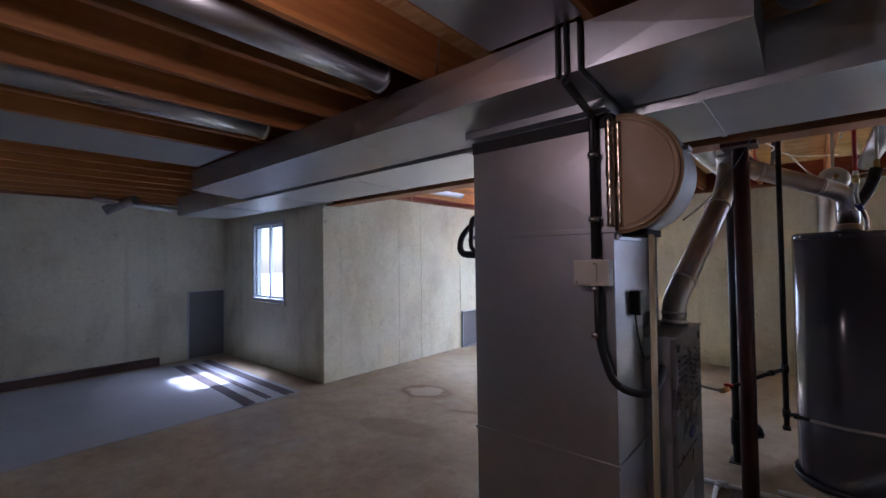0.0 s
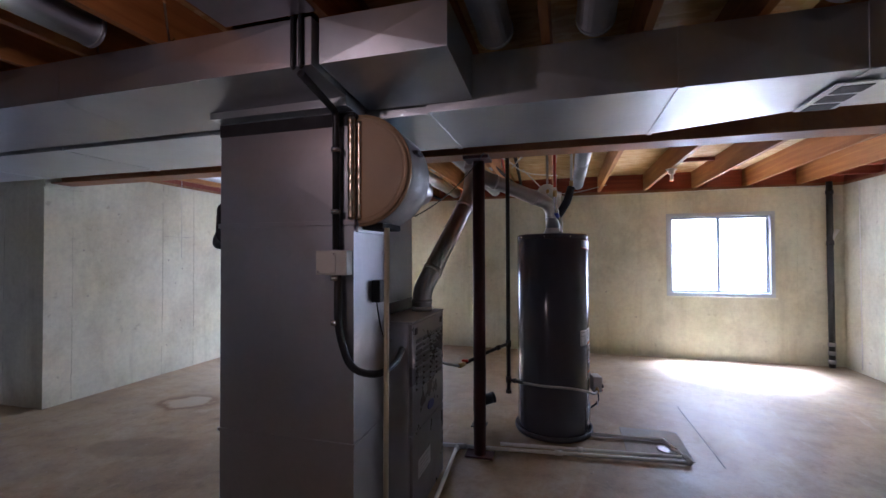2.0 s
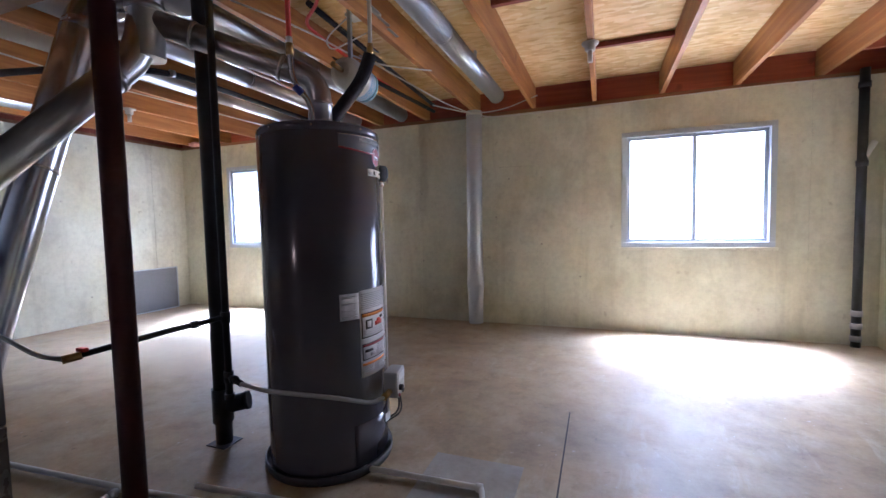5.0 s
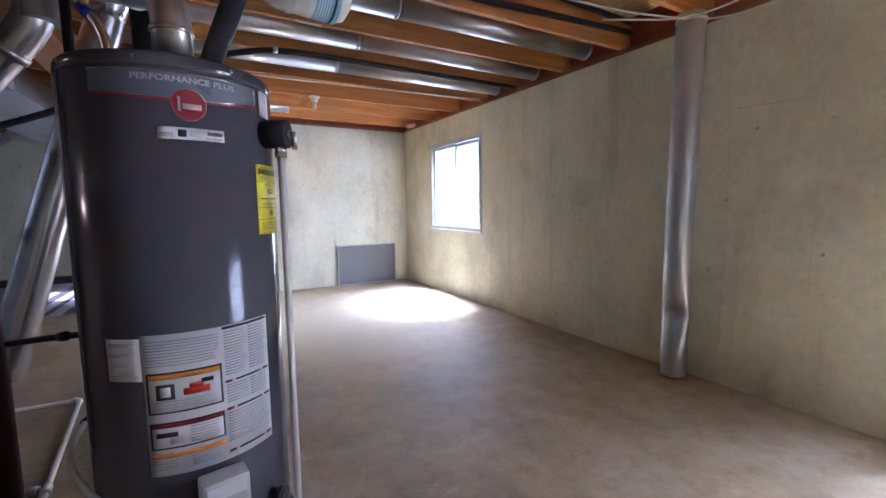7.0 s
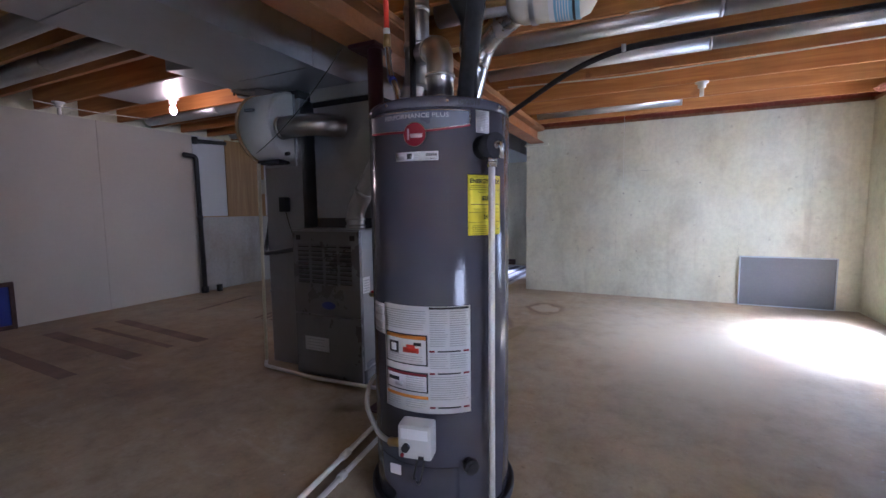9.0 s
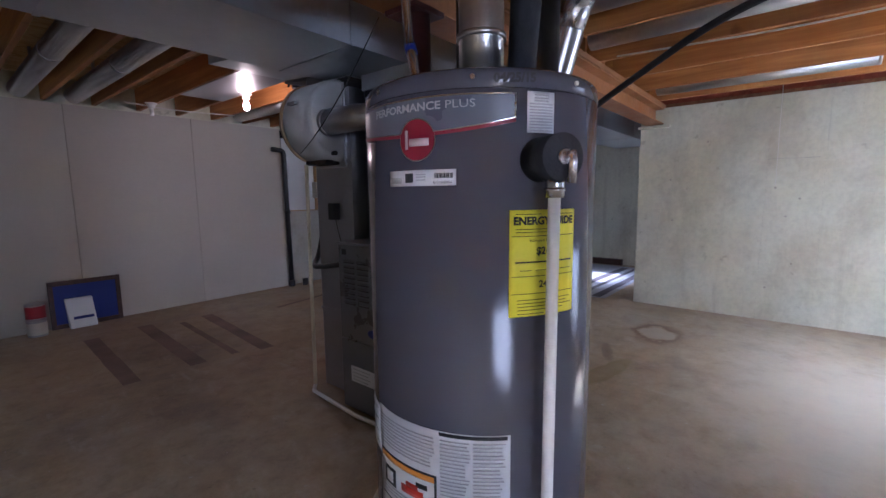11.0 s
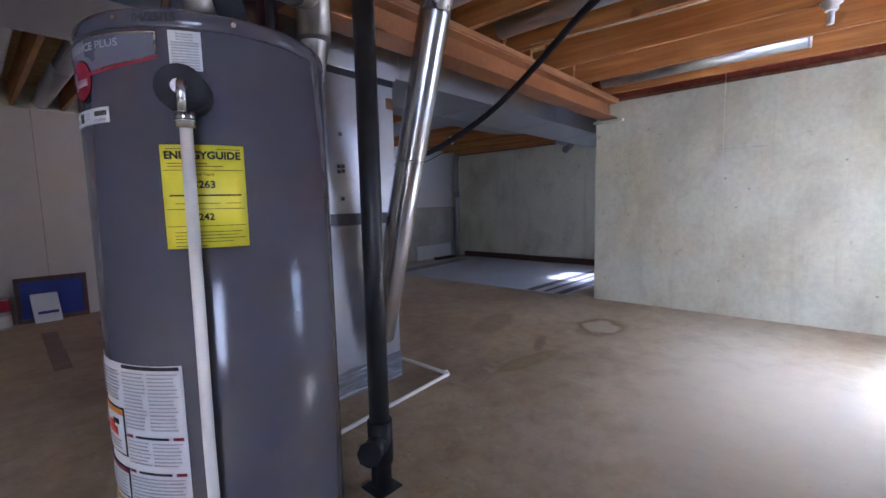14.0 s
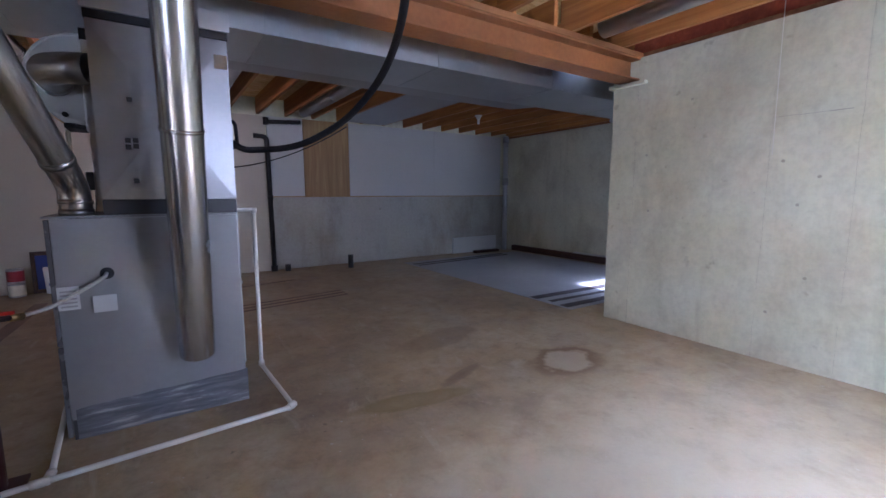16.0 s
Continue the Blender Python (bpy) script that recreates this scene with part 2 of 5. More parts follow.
CONNECTOR = simple("grey coated gas connector", (0.46, 0.455, 0.44), 0.4, 0.0, 0.1, 30)
CABINET_DARK = simple("dark furnace enamel", (0.055, 0.055, 0.065), 0.4, 0.2, 0.1, 5)
BLACK = simple("black plastic pipe", (0.018, 0.018, 0.02), 0.42, 0.0, 0.2, 12)
STEEL_RED = simple("primed column steel", (0.072, 0.022, 0.024), 0.45, 0.1, 0.25, 10)
WHITE_PVC = simple("white plastic pipe", (0.74, 0.73, 0.70), 0.4, 0.0, 0.06, 10)
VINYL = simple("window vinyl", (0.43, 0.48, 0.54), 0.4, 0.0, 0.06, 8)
DRYWALL = simple("unpainted drywall", (0.62, 0.60, 0.56), 0.85, 0.0, 0.06, 5)
GLOW = glowing("bright daylight outside", (0.93, 0.97, 1.0), 4.0)
GLOW_BAY, bay_nt, bay_b = material("bluish daylight and foliage outside", 0.9)
bay_b.inputs["Base Color"].default_value, bay_b.inputs["Emission Strength"].default_value = (0, 0, 0, 1), 1.0
bay_nt.links.new(ramp(bay_nt, noise_of(bay_nt, coords(bay_nt, (1.0, 1.0, 0.7)), 2.6, 5, 0.65), [(0.36, (0.10, 0.17, 0.19)), (0.47, (0.42, 0.62, 0.72)), (0.60, (1.0, 1.25, 1.4))]), bay_b.inputs["Emission Color"])
BULB = glowing("lit bulb glass", (1.0, 0.72, 0.75), 5.0)
BOARD = simple("cream wall board", (0.46, 0.42, 0.36), 0.8, 0.0, 0.05, 4)
WHITEBOARD = simple("white foam board", (0.54, 0.54, 0.54), 0.75, 0.0, 0.05, 4)
PLYWOOD = wood("brown plywood", (0.30, 0.18, 0.07), (0.46, 0.30, 0.13), axis=2)
PAPER = simple("white label paper", (0.66, 0.67, 0.70), 0.55, 0.0, 0.04, 20)
YELLOW = simple("yellow label paper", (0.78, 0.70, 0.03), 0.5, 0.0, 0.04, 20)
INK = simple("black ink", (0.02, 0.02, 0.025), 0.6, 0.0, 0.2, 20)
GREY_INK = simple("grey print", (0.40, 0.41, 0.44), 0.6, 0.0, 0.15, 20)
SILVER_INK = simple("dull silver print", (0.40, 0.41, 0.45), 0.5, 0.0, 0.08, 12)
BAND = simple("blue-grey enamel band", (0.115, 0.125, 0.165), 0.3, 0.0, 0.04, 4)
LOGO = simple("silver-pink print", (0.50, 0.40, 0.41), 0.5, 0.0, 0.06, 12)
RED = simple("red enamel", (0.24, 0.010, 0.025), 0.35, 0.0, 0.08, 12)
RED_PIPE = simple("red plastic pipe", (0.62, 0.04, 0.02), 0.4, 0.0, 0.08, 12)
ORANGE = simple("orange print", (0.75, 0.27, 0.03), 0.5, 0.0, 0.08, 12)
BLUE = simple("blue plastic", (0.015, 0.03, 0.22), 0.45, 0.0, 0.12, 8)
PALE_BLUE = simple("pale blue label", (0.20, 0.42, 0.62), 0.45, 0.0, 0.1, 12)
CREAM = simple("cream painted steel", (0.62, 0.60, 0.53), 0.4, 0.0, 0.06, 8)
TAN = simple("tan plastic cover", (0.42, 0.28, 0.15), 0.45, 0.0, 0.06, 6)
GREY_PLASTIC = simple("light grey plastic", (0.48, 0.49, 0.50), 0.42, 0.0, 0.06, 6)
FOAM = simple("black pipe foam", (0.012, 0.012, 0.016), 0.75, 0.0, 0.25, 30, 0.3)
BRASS = simple("dull brass", (0.50, 0.34, 0.14), 0.35, 1.0, 0.15, 20)
CHROME = simple("bright steel", (0.62, 0.62, 0.63), 0.2, 1.0, 0.08, 20)
FOIL = galvanised("crinkled foil tape", (0.70, 0.58, 0.46), 0.2)
COLLAR = simple("black duct collar", (0.016, 0.015, 0.018), 0.7, 0.0, 0.2, 12)
CABLE = simple("white cable sheath", (0.66, 0.65, 0.61), 0.5, 0.0, 0.06, 20)
PANEL_GREY = simple("dark grey panel", (0.15, 0.155, 0.165), 0.6, 0.0, 0.12, 6)
SHEET = simple("pale dusty plastic sheet", (0.30, 0.31, 0.35), 0.5, 0.0, 0.10, 3, 0.1)
FAINT_STRIPE = simple("faint floor strip", (0.20, 0.14, 0.115), 0.75, 0.0, 0.35, 14)
STRIPE = simple("dark floor strip", (0.055, 0.045, 0.055), 0.7, 0.0, 0.35, 14)
DARK_WOOD = wood("dark damp lumber", (0.045, 0.022, 0.018), (0.11, 0.055, 0.04), axis=1)
SEAM = simple("concrete form ridge", (0.42, 0.40, 0.32), 0.9, 0.0, 0.25, 9)
RIM = wood("rim board", (0.24, 0.045, 0.024), (0.40, 0.095, 0.045), axis=0)
# wall concrete again, greyer; part of that is shade put into the colour
SHADED_WALL = concrete_wall("grey shaded lower concrete", (0.40, 0.385, 0.36))
BOUNCE_GROUND = concrete_wall("pale light-bouncing ground", (0.60, 0.57, 0.50))
PATCH = concrete_wall("slab patch", (0.34, 0.32, 0.30))
GLASS, gnt, gb = material("window glass", 0.02)
gb.inputs["Transmission Weight"].default_value, gb.inputs["IOR"].default_value = 1.0, 1.45

# ---- mesh helpers ----
ORIGIN = {}


def box(bm, x0, x1, y0, y1, z0, z1, bevel=0.0):
    r = bmesh.ops.create_cube(bm, size=1)
    vs = r["verts"]
    for v in vs:
        v.co = Vector((x0 + (v.co.x + 0.5) * (x1 - x0), y0 + (v.co.y + 0.5) * (y1 - y0), z0 + (v.co.z + 0.5) * (z1 - z0)))
    if bevel:
        es = {e for v in vs for e in v.link_edges}
        bmesh.ops.bevel(bm, geom=list(es), offset=bevel, segments=2, affect="EDGES", profile=0.7)
    return vs


def boxed(*args):
    bm = bmesh.new()
    box(bm, *args)
    return bm


def tube(bm, pts, r, seg=16, caps=True, radii=None):
    """A round bar or pipe along a line of points."""
    pts = [Vector(p) for p in pts]
    n = len(pts)
    rings, up = [], None
    for i, p in enumerate(pts):
        a = (pts[min(i + 1, n - 1)] - pts[max(i - 1, 0)]).normalized()
        if up is None:
            up = Vector((0, 0, 1)) if abs(a.z) < 0.9 else Vector((1, 0, 0))
        side = a.cross(up).normalized()
        up = side.cross(a).normalized()
        rr = radii[i] if radii else r
        stretch = 1.0
        if 0 < i < n - 1:
            d = (pts[i] - pts[i - 1]).normalized().dot(a)
            stretch = 1.0 / max(d, 0.6)
        rings.append([bm.verts.new(p + rr * (math.cos(2 * math.pi * k / seg) * side * stretch + math.sin(2 * math.pi * k / seg) * up)) for k in range(seg)])
    for q, w in zip(rings, rings[1:]):
        for k in range(seg):
            f = bm.faces.new((q[k], q[(k + 1) % seg], w[(k + 1) % seg], w[k]))
            f.smooth = True
    if caps:
        bm.faces.new(rings[0][::-1])
        bm.faces.new(rings[-1])
    return rings


def tubed(pts, r, seg=16, caps=True, radii=None):
    bm = bmesh.new()
    tube(bm, pts, r, seg, caps, radii)
    return bm


def bend(pts, radius=0.08, steps=5):
    """The points of a line with its corners rounded."""
    pts = [Vector(p) for p in pts]
    out = [pts[0]]
    for a, b, c in zip(pts, pts[1:], pts[2:]):
        u, v = (a - b), (c - b)
        d = min(radius, u.length * 0.49, v.length * 0.49)
        p, q = b + u.normalized() * d, b + v.normalized() * d
        for k in range(steps + 1):
            s = k / steps
            out.append((1 - s) ** 2 * p + 2 * s * (1 - s) * b + s * s * q)
    out.append(pts[-1])
    return out


def sag(a, b, drop, steps=14):
    a, b = Vector(a), Vector(b)
    return [a.lerp(b, k / steps) - Vector((0, 0, drop * 4 * (k / steps) * (1 - k / steps))) for k in range(steps + 1)]


def lathe(bm, profile, at, seg=48):
    """A turned shape about the upright through at; profile: rows of (radius, height)."""
    x, y, z = at
    rings = []
    for r, h in profile:
        rings.append([bm.verts.new((x + r * math.cos(2 * math.pi * k / seg), y + r * math.sin(2 * math.pi * k / seg), z + h)) for k in range(seg)])
    for q, w in zip(rings, rings[1:]):
        for k in range(seg):
            f = bm.faces.new((q[k], q[(k + 1) % seg], w[(k + 1) % seg], w[k]))
            f.smooth = True
    bm.faces.new(rings[0][::-1])
    bm.faces.new(rings[-1])


def mesh_of(name, bm, mat):
    bmesh.ops.recalc_face_normals(bm, faces=bm.faces)
    me = bpy.data.meshes.new(name)
    bm.to_mesh(me)
    bm.free()
    me.materials.append(mat)
    return me


def thing(name, at, label, category, group="", kind=""):
    ob = new(name)
    ob.empty_display_size = 0.1
    ob.location = at
    ORIGIN[ob.name] = Vector(at)
    return tagged(ob, label, category, group, kind)


def part(name, bm, mat, parent, label=""):
    """One mesh, built in world places, under a thing or under a part of it."""
    o = ORIGIN[parent.name]
    bmesh.ops.translate(bm, verts=bm.verts, vec=-o)
    ob = new(name, mesh_of(name, bm, mat))
    ob.parent = parent
    ORIGIN[ob.name] = o
    return tagged(ob, label) if label else ob


def single(name, bm, mat, label, category, group="", kind=""):
    """A thing of one mesh."""
    ob = new(name, mesh_of(name, bm, mat))
    ORIGIN[ob.name] = Vector((0, 0, 0))
    return tagged(ob, label, category, group, kind)


def lettering(words, height, bold=0.0):
    """The flat mesh of words in the built-in font, height metres high, from (0, 0) rightwards."""
    cu = bpy.data.curves.new("words", "FONT")
    cu.body, cu.size, cu.offset, cu.resolution_u = words, height / 0.7, bold, 3
    ob = new("words", cu)
    me = ob.evaluated_get(bpy.context.evaluated_depsgraph_get()).to_mesh()
    bm = bmesh.new()
    bm.from_mesh(me)
    bpy.data.objects.remove(ob)
    bpy.data.curves.remove(cu)
    return bm


# ---- structure ----
X0, X1, YS, YN, YW, XC = -7.95, 2.95, -5.5, 2.79, -1.0, -5.2
TOP = 2.32
JB, JT = 2.36, 2.60
T = 0.22


def wall(name, bm, label, mat=None):
    return single(name, bm, mat or WALL, label, "wall", kind="structure")


bm = bmesh.new()
for a, b in ((XC - T, -4.335), (-3.085, 0.90), (2.20, X1 + T)):
    box(bm, a, b, YN, YN + 0.13, 0, TOP)
for a, b in ((-4.335, -3.085), (0.90, 2.20)):
    box(bm, a, b, YN, YN + 0.13, 0, 0.862)
    box(bm, a, b, YN, YN + 0.13, 2.01, TOP)
wall_north = wall("wall_north", bm, "light grey poured concrete basement wall with form seams")
wall_inner = wall("wall_inner", boxed(XC - T, XC, YW, YN, 0, TOP, 0.006), "light poured concrete wall with vertical form seams")
bm = bmesh.new()
box(bm, X0, -7.0, YW, YW + 0.13, 0, TOP)
box(bm, -6.09, XC - T, YW, YW + 0.13, 0, TOP)
box(bm, -7.0, -6.09, YW, YW + 0.13, 0, 0.90)
box(bm, -7.0, -6.09, YW, YW + 0.13, 2.03, TOP)
wall_bay = wall("wall_bay", bm, "shaded poured concrete wall around a small window")
wall_west = wall("wall_west", boxed(X0 - T, X0, YS - T, YW + T, 0, TOP), "dim poured concrete wall of the far bay")
wall_east = wall("wall_east", boxed(X1, X1 + T, YS - T, YN, 0, TOP), "pale poured concrete wall with water streaks")
wall_south = wall("wall_south", boxed(X0, X1, YS - T, YS, 0, JT), "poured concrete wall behind white boards")
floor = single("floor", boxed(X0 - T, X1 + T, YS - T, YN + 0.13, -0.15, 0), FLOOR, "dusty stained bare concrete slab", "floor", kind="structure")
bm = bmesh.new()
box(bm, X0 - T, X1 + T, YS - T, YW + 0.13, JT, JT + 0.02)
box(bm, XC - T, X1 + T, YW + 0.13, YN + 0.13, JT, JT + 0.02)
ceiling = single("ceiling", bm, OSB, "bare oriented strand board subfloor", "ceiling", kind="structure")


def plank(name, bm, label, mat):
    return single(name, bm, mat, label, "lumber", kind="structure")


# sill plates and rim boards on the walls
for x0, x1, y0, y1 in ((XC - T, X1 + T, YN + 0.005, YN + 0.125), (X0 - T, XC - T, YW + 0.005, YW + 0.125)):
    plank("sill_plate", boxed(x0, x1, y0, y1, TOP, JB, 0.003), "red-brown treated sill plate on the wall", PLATE)
    plank("rim_board", boxed(x0, x1, y1 - 0.04, y1, JB, JT), "red-brown rim board closing the joist ends", RIM)
for x0, x1, y0, y1 in ((X1 + 0.01, X1 + 0.15, YS, YN), (X0 - 0.15, X0 - 0.01, YS, YW), (XC - 0.17, XC - 0.03, YW + 0.13, YN)):
    plank("sill_plate", boxed(x0, x1, y0, y1, TOP, JB, 0.003), "red-brown treated sill plate on the wall", PLATE)
    plank("rim_board", boxed((x0 + x1) / 2 - 0.02, (x0 + x1) / 2 + 0.02, y0, y1 + 0.083, JB, JT), "red-brown rim board closing the joist ends", RIM)

for x in [0.02 + 0.622 * k for k in range(-8, 5)]:
    single("joist", boxed(x - 0.019, x + 0.019, -0.86, YN + 0.11, JB, JT, 0.003), JOIST, "orange-brown sawn lumber floor joist", "joist", "joists over the window side", "structure")
for x in [-2.19 + 0.411 * k for k in range(-14, 13)]:
    single("joist", boxed(x - 0.019, x + 0.019, YS, -0.84, JB, JT, 0.003), JOIST, "orange-brown sawn lumber floor joist", "joist", "joists over the dim side", "structure")
# blocking between joists by the east wall and in the bays
for y in (0.4, 1.0, 1.6, 2.2):
    plank("blocking", boxed(2.527, X1 + 0.06, y - 0.019, y + 0.019, JB, JT - 0.01, 0.003), "short red-brown blocking between joist and wall", RIM)
for x, y in ((0.33, 0.9), (0.953, 0.75), (0.953, 1.9), (1.575, 0.5)):
    plank("bridging", boxed(x - 0.291, x + 0.291, y - 0.02, y + 0.02, JT - 0.045, JT - 0.004, 0.002), "thin wooden strip between two joists", RIM)

beam = thing("beam", (-1.0, -0.85, 2.14), "red-brown primed steel beam with a wooden nailer on top", "beam", kind="structure")
part("bottom_flange", boxed(XC - 0.1, X1 + 0.1, -0.945, -0.755, 2.135, 2.149, 0.003), BEAMSTEEL, beam)
part("web", boxed(XC - 0.1, X1 + 0.1, -0.857, -0.843, 2.1495, 2.301), BEAMSTEEL, beam)
part("top_flange", boxed(XC - 0.1, X1 + 0.1, -0.945, -0.755, 2.3015, 2.315, 0.003), BEAMSTEEL, beam)
part("nailer", boxed(XC - 0.1, X1 + 0.1, -0.95, -0.75, 2.316, JB - 0.001, 0.004), BEAMWOOD, beam, "wooden nailer plank")

# form seams and tie holes of the poured walls
seam_rnd = random.Random(11)


def seam(owner, start, along, across, length):
    """A thin uneven ridge on a wall, broken here and there; across points along the wall's face, the ridge stands out 2 mm."""
    bm = bmesh.new()
    start, along, across = Vector(start), Vector(along), Vector(across)
    out = along.cross(across)
    k, wander = 0.0, 0.0
    while k < length - 0.01:
        step = min(seam_rnd.uniform(0.05, 0.16), length - k)
        wander = max(-0.006, min(0.006, wander + seam_rnd.uniform(-0.003, 0.003)))
        if seam_rnd.random() > 0.10:
            w, p, q = seam_rnd.uniform(0.0018, 0.0045), start + along * k + across * wander, start + along * (k + step) + across * wander
            h = out * 0.0018
            v = [bm.verts.new(c) for c in (p - across * w - h, p + across * w - h, q + across * w * 0.8 - h, q - across * w * 0.8 - h, p - across * w * 0.6 + h, p + across * w * 0.6 + h, q + across * w * 0.5 + h, q - across * w * 0.5 + h)]
            for f in ((4, 5, 6, 7), (0, 1, 5, 4), (1, 2, 6, 5), (2, 3, 7, 6), (3, 0, 4, 7)):
                bm.faces.new([v[i] for i in f])
        k += step
    return part("form_seam", bm, SEAM, owner)


UP = (0, 0, 1)
for x, z0, z1 in ((-2.35, 0, 2.3), (-1.33, 0, 2.3), (-0.40, 0, 1.75), (0.05, 0, 2.3), (-2.9, 0, 0.8), (2.45, 0, 2.3)):
    seam(wall_north, (x, YN, z0), UP, (1, 0, 0), z1 - z0)
seam(wall_north, (-0.36, YN, 1.75), (1, 0, 0), UP, 0.39)
for y, z0, z1 in ((-0.76, 0, 2.31), (0.235, 0, 2.31), (0.69, 0, 2.31), (1.627, 0.6, 1.44), (2.3, 0.6, 2.3)):
    seam(wall_inner, (XC, y, z0), UP, (0, 1, 0), z1 - z0)
seam(wall_inner, (XC, 0.24, 1.684), (0, 1, 0), UP, 0.445)
for y in (1.81, 0.77, -0.4):
    seam(wall_east, (X1, y, 0), UP, (0, 1, 0), 2.3)
for x in (-7.4, -5.75):
    seam(wall_bay, (x, YW, 0), UP, (1, 0, 0), 2.3)
for y, z in ((-0.61, 1.03), (-0.65, 1.5), (0.32, 1.39), (0.50, 0.62), (0.30, 0.35), (0.42, 1.1), (1.45, 0.33), (1.2, 1.5), (-0.3, 1.9), (0.52, 1.28)):
    part("tie_hole", tubed([(XC - 0.02, y, z), (XC + 0.002, y, z)], 0.011, 10), SEAM, wall_inner)
for x, z in ((0.1, 1.62), (0.1, 0.9), (-0.25, 1.62), (-1.30, 1.5), (-1.30, 0.7), (-2.33, 1.5), (-0.4, 1.2), (0.5, 0.55)):
    part("tie_hole", tubed([(x, YN + 0.02, z), (x, YN - 0.002, z)], 0.011, 10), SEAM, wall_north)
# rough mortar notch where the beam enters the wall
single("beam_pocket", boxed(XC - 0.02, XC + 0.05, -1.02, -0.68, 2.095, 2.124, 0.008), WALL, "rough mortar bed under the beam end", "mortar", kind="structure")


def window(name, x0, x1, z0, z1, y, split, label):
    """A sliding window set into an opening of a wall that runs along x; y: the inner face of the wall."""
    w = thing(name, ((x0 + x1) / 2, y, z0), label, "window", kind="structure")
    f, d = 0.05, 0.07
    bm = bmesh.new()
    box(bm, x0, x1, y - 0.012, y + d, z1 - f, z1, 0.004)
    box(bm, x0, x1, y - 0.012, y + d, z0, z0 + f, 0.004)
    box(bm, x0, x0 + f, y - 0.012, y + d, z0 + f, z1 - f, 0.004)
    box(bm, x1 - f, x1, y - 0.012, y + d, z0 + f, z1 - f, 0.004)
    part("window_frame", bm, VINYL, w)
    part("window_sill", boxed(x0 - 0.02, x1 + 0.02, y - 0.025, y + 0.02, z0 - 0.03, z0 - 0.002, 0.004), WALL, w, "rough mortar ledge")
    xm = x0 + (x1 - x0) * split
    for n, (a, b, o) in enumerate(((x0 + f, xm + 0.018, 0.022), (xm - 0.018, x1 - f, 0.046))):
        bm = bmesh.new()
        s = 0.032
        box(bm, a, b, y + o, y + o + 0.02, z1 - f - s, z1 - f, 0.003)
        box(bm, a, b, y + o, y + o + 0.02, z0 + f, z0 + f + s, 0.003)
        box(bm, a, a + s, y + o, y + o + 0.02, z0 + f + s, z1 - f - s, 0.003)
        box(bm, b - s, b, y + o, y + o + 0.02, z0 + f + s, z1 - f - s, 0.003)
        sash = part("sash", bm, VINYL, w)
        p = part("pane", boxed(a + s - 0.004, b - s + 0.004, y + o + 0.008, y + o + 0.012, z0 + f + s - 0.004, z1 - f - s + 0.004), GLASS, sash, "clear glass pane")
        p.visible_shadow = False
    part("latch", boxed(x0 + f + 0.004, x0 + f + 0.028, y + 0.006, y + 0.022, (z0 + z1) / 2 - 0.25, (z0 + z1) / 2 - 0.19, 0.003), VINYL, w)
    return w


window("window_1", -4.335, -3.085, 0.862, 2.01, YN, 0.5, "white vinyl sliding window full of bright daylight")
window("window_2", 0.90, 2.20, 0.862, 2.01, YN, 0.5, "white vinyl sliding window full of bright daylight")
window("window_3", -7.0, -6.09, 0.90, 2.03, YW, 0.5, "small vinyl sliding window in the dim bay")
single("backdrop", boxed(-5.1, 5, 6, 6.1, -1, 4.6), GLOW, "bright hazy daylight outside", "backdrop", kind="structure")
single("backdrop", boxed(-7.9, -5.45, 1.2, 1.3, -1, 4.4), GLOW_BAY, "bright hazy daylight outside", "backdrop", kind="structure")
# added ground, its paleness chosen to bounce sun up onto the ceiling
single("ground", boxed(-40, 40, YN + 0.14, 60, -0.05, 0.35), BOUNCE_GROUND, "pale ground added outside to bounce light upward", "ground", kind="structure")

# ---- floor details ----
single("floor_sheet", boxed(-7.75, -5.14, -4.95, -1.33, 0, 0.003), SHEET, "pale plastic sheet laid on the slab", "sheet")


def strip(p, q, width, z=0.003):
    p, q = Vector(p), Vector(q)
    s = (q - p).cross(Vector((0, 0, 1))).normalized() * width / 2
    bm = bmesh.new()
    n, lo, hi = 12, [], []
    for k in range(n + 1):
        c = p.lerp(q, k / n)
        j = 1 + 0.12 * noise.noise(Vector((k * 0.7, p.x, p.y)))
        lo.append([bm.verts.new(c + s * j + Vector((0, 0, z))), bm.verts.new(c - s * j + Vector((0, 0, z)))])
        hi.append([bm.verts.new(c + s * j + Vector((0, 0, z + 0.0025))), bm.verts.new(c - s * j + Vector((0, 0, z + 0.0025)))])
    for k in range(n):
        bm.faces.new((hi[k][0], hi[k][1], hi[k + 1][1], hi[k + 1][0]))
        bm.faces.new((lo[k][0], hi[k][0], hi[k + 1][0], lo[k + 1][0]))
        bm.faces.new((lo[k][1], lo[k + 1][1], hi[k + 1][1], hi[k][1]))
    return bm


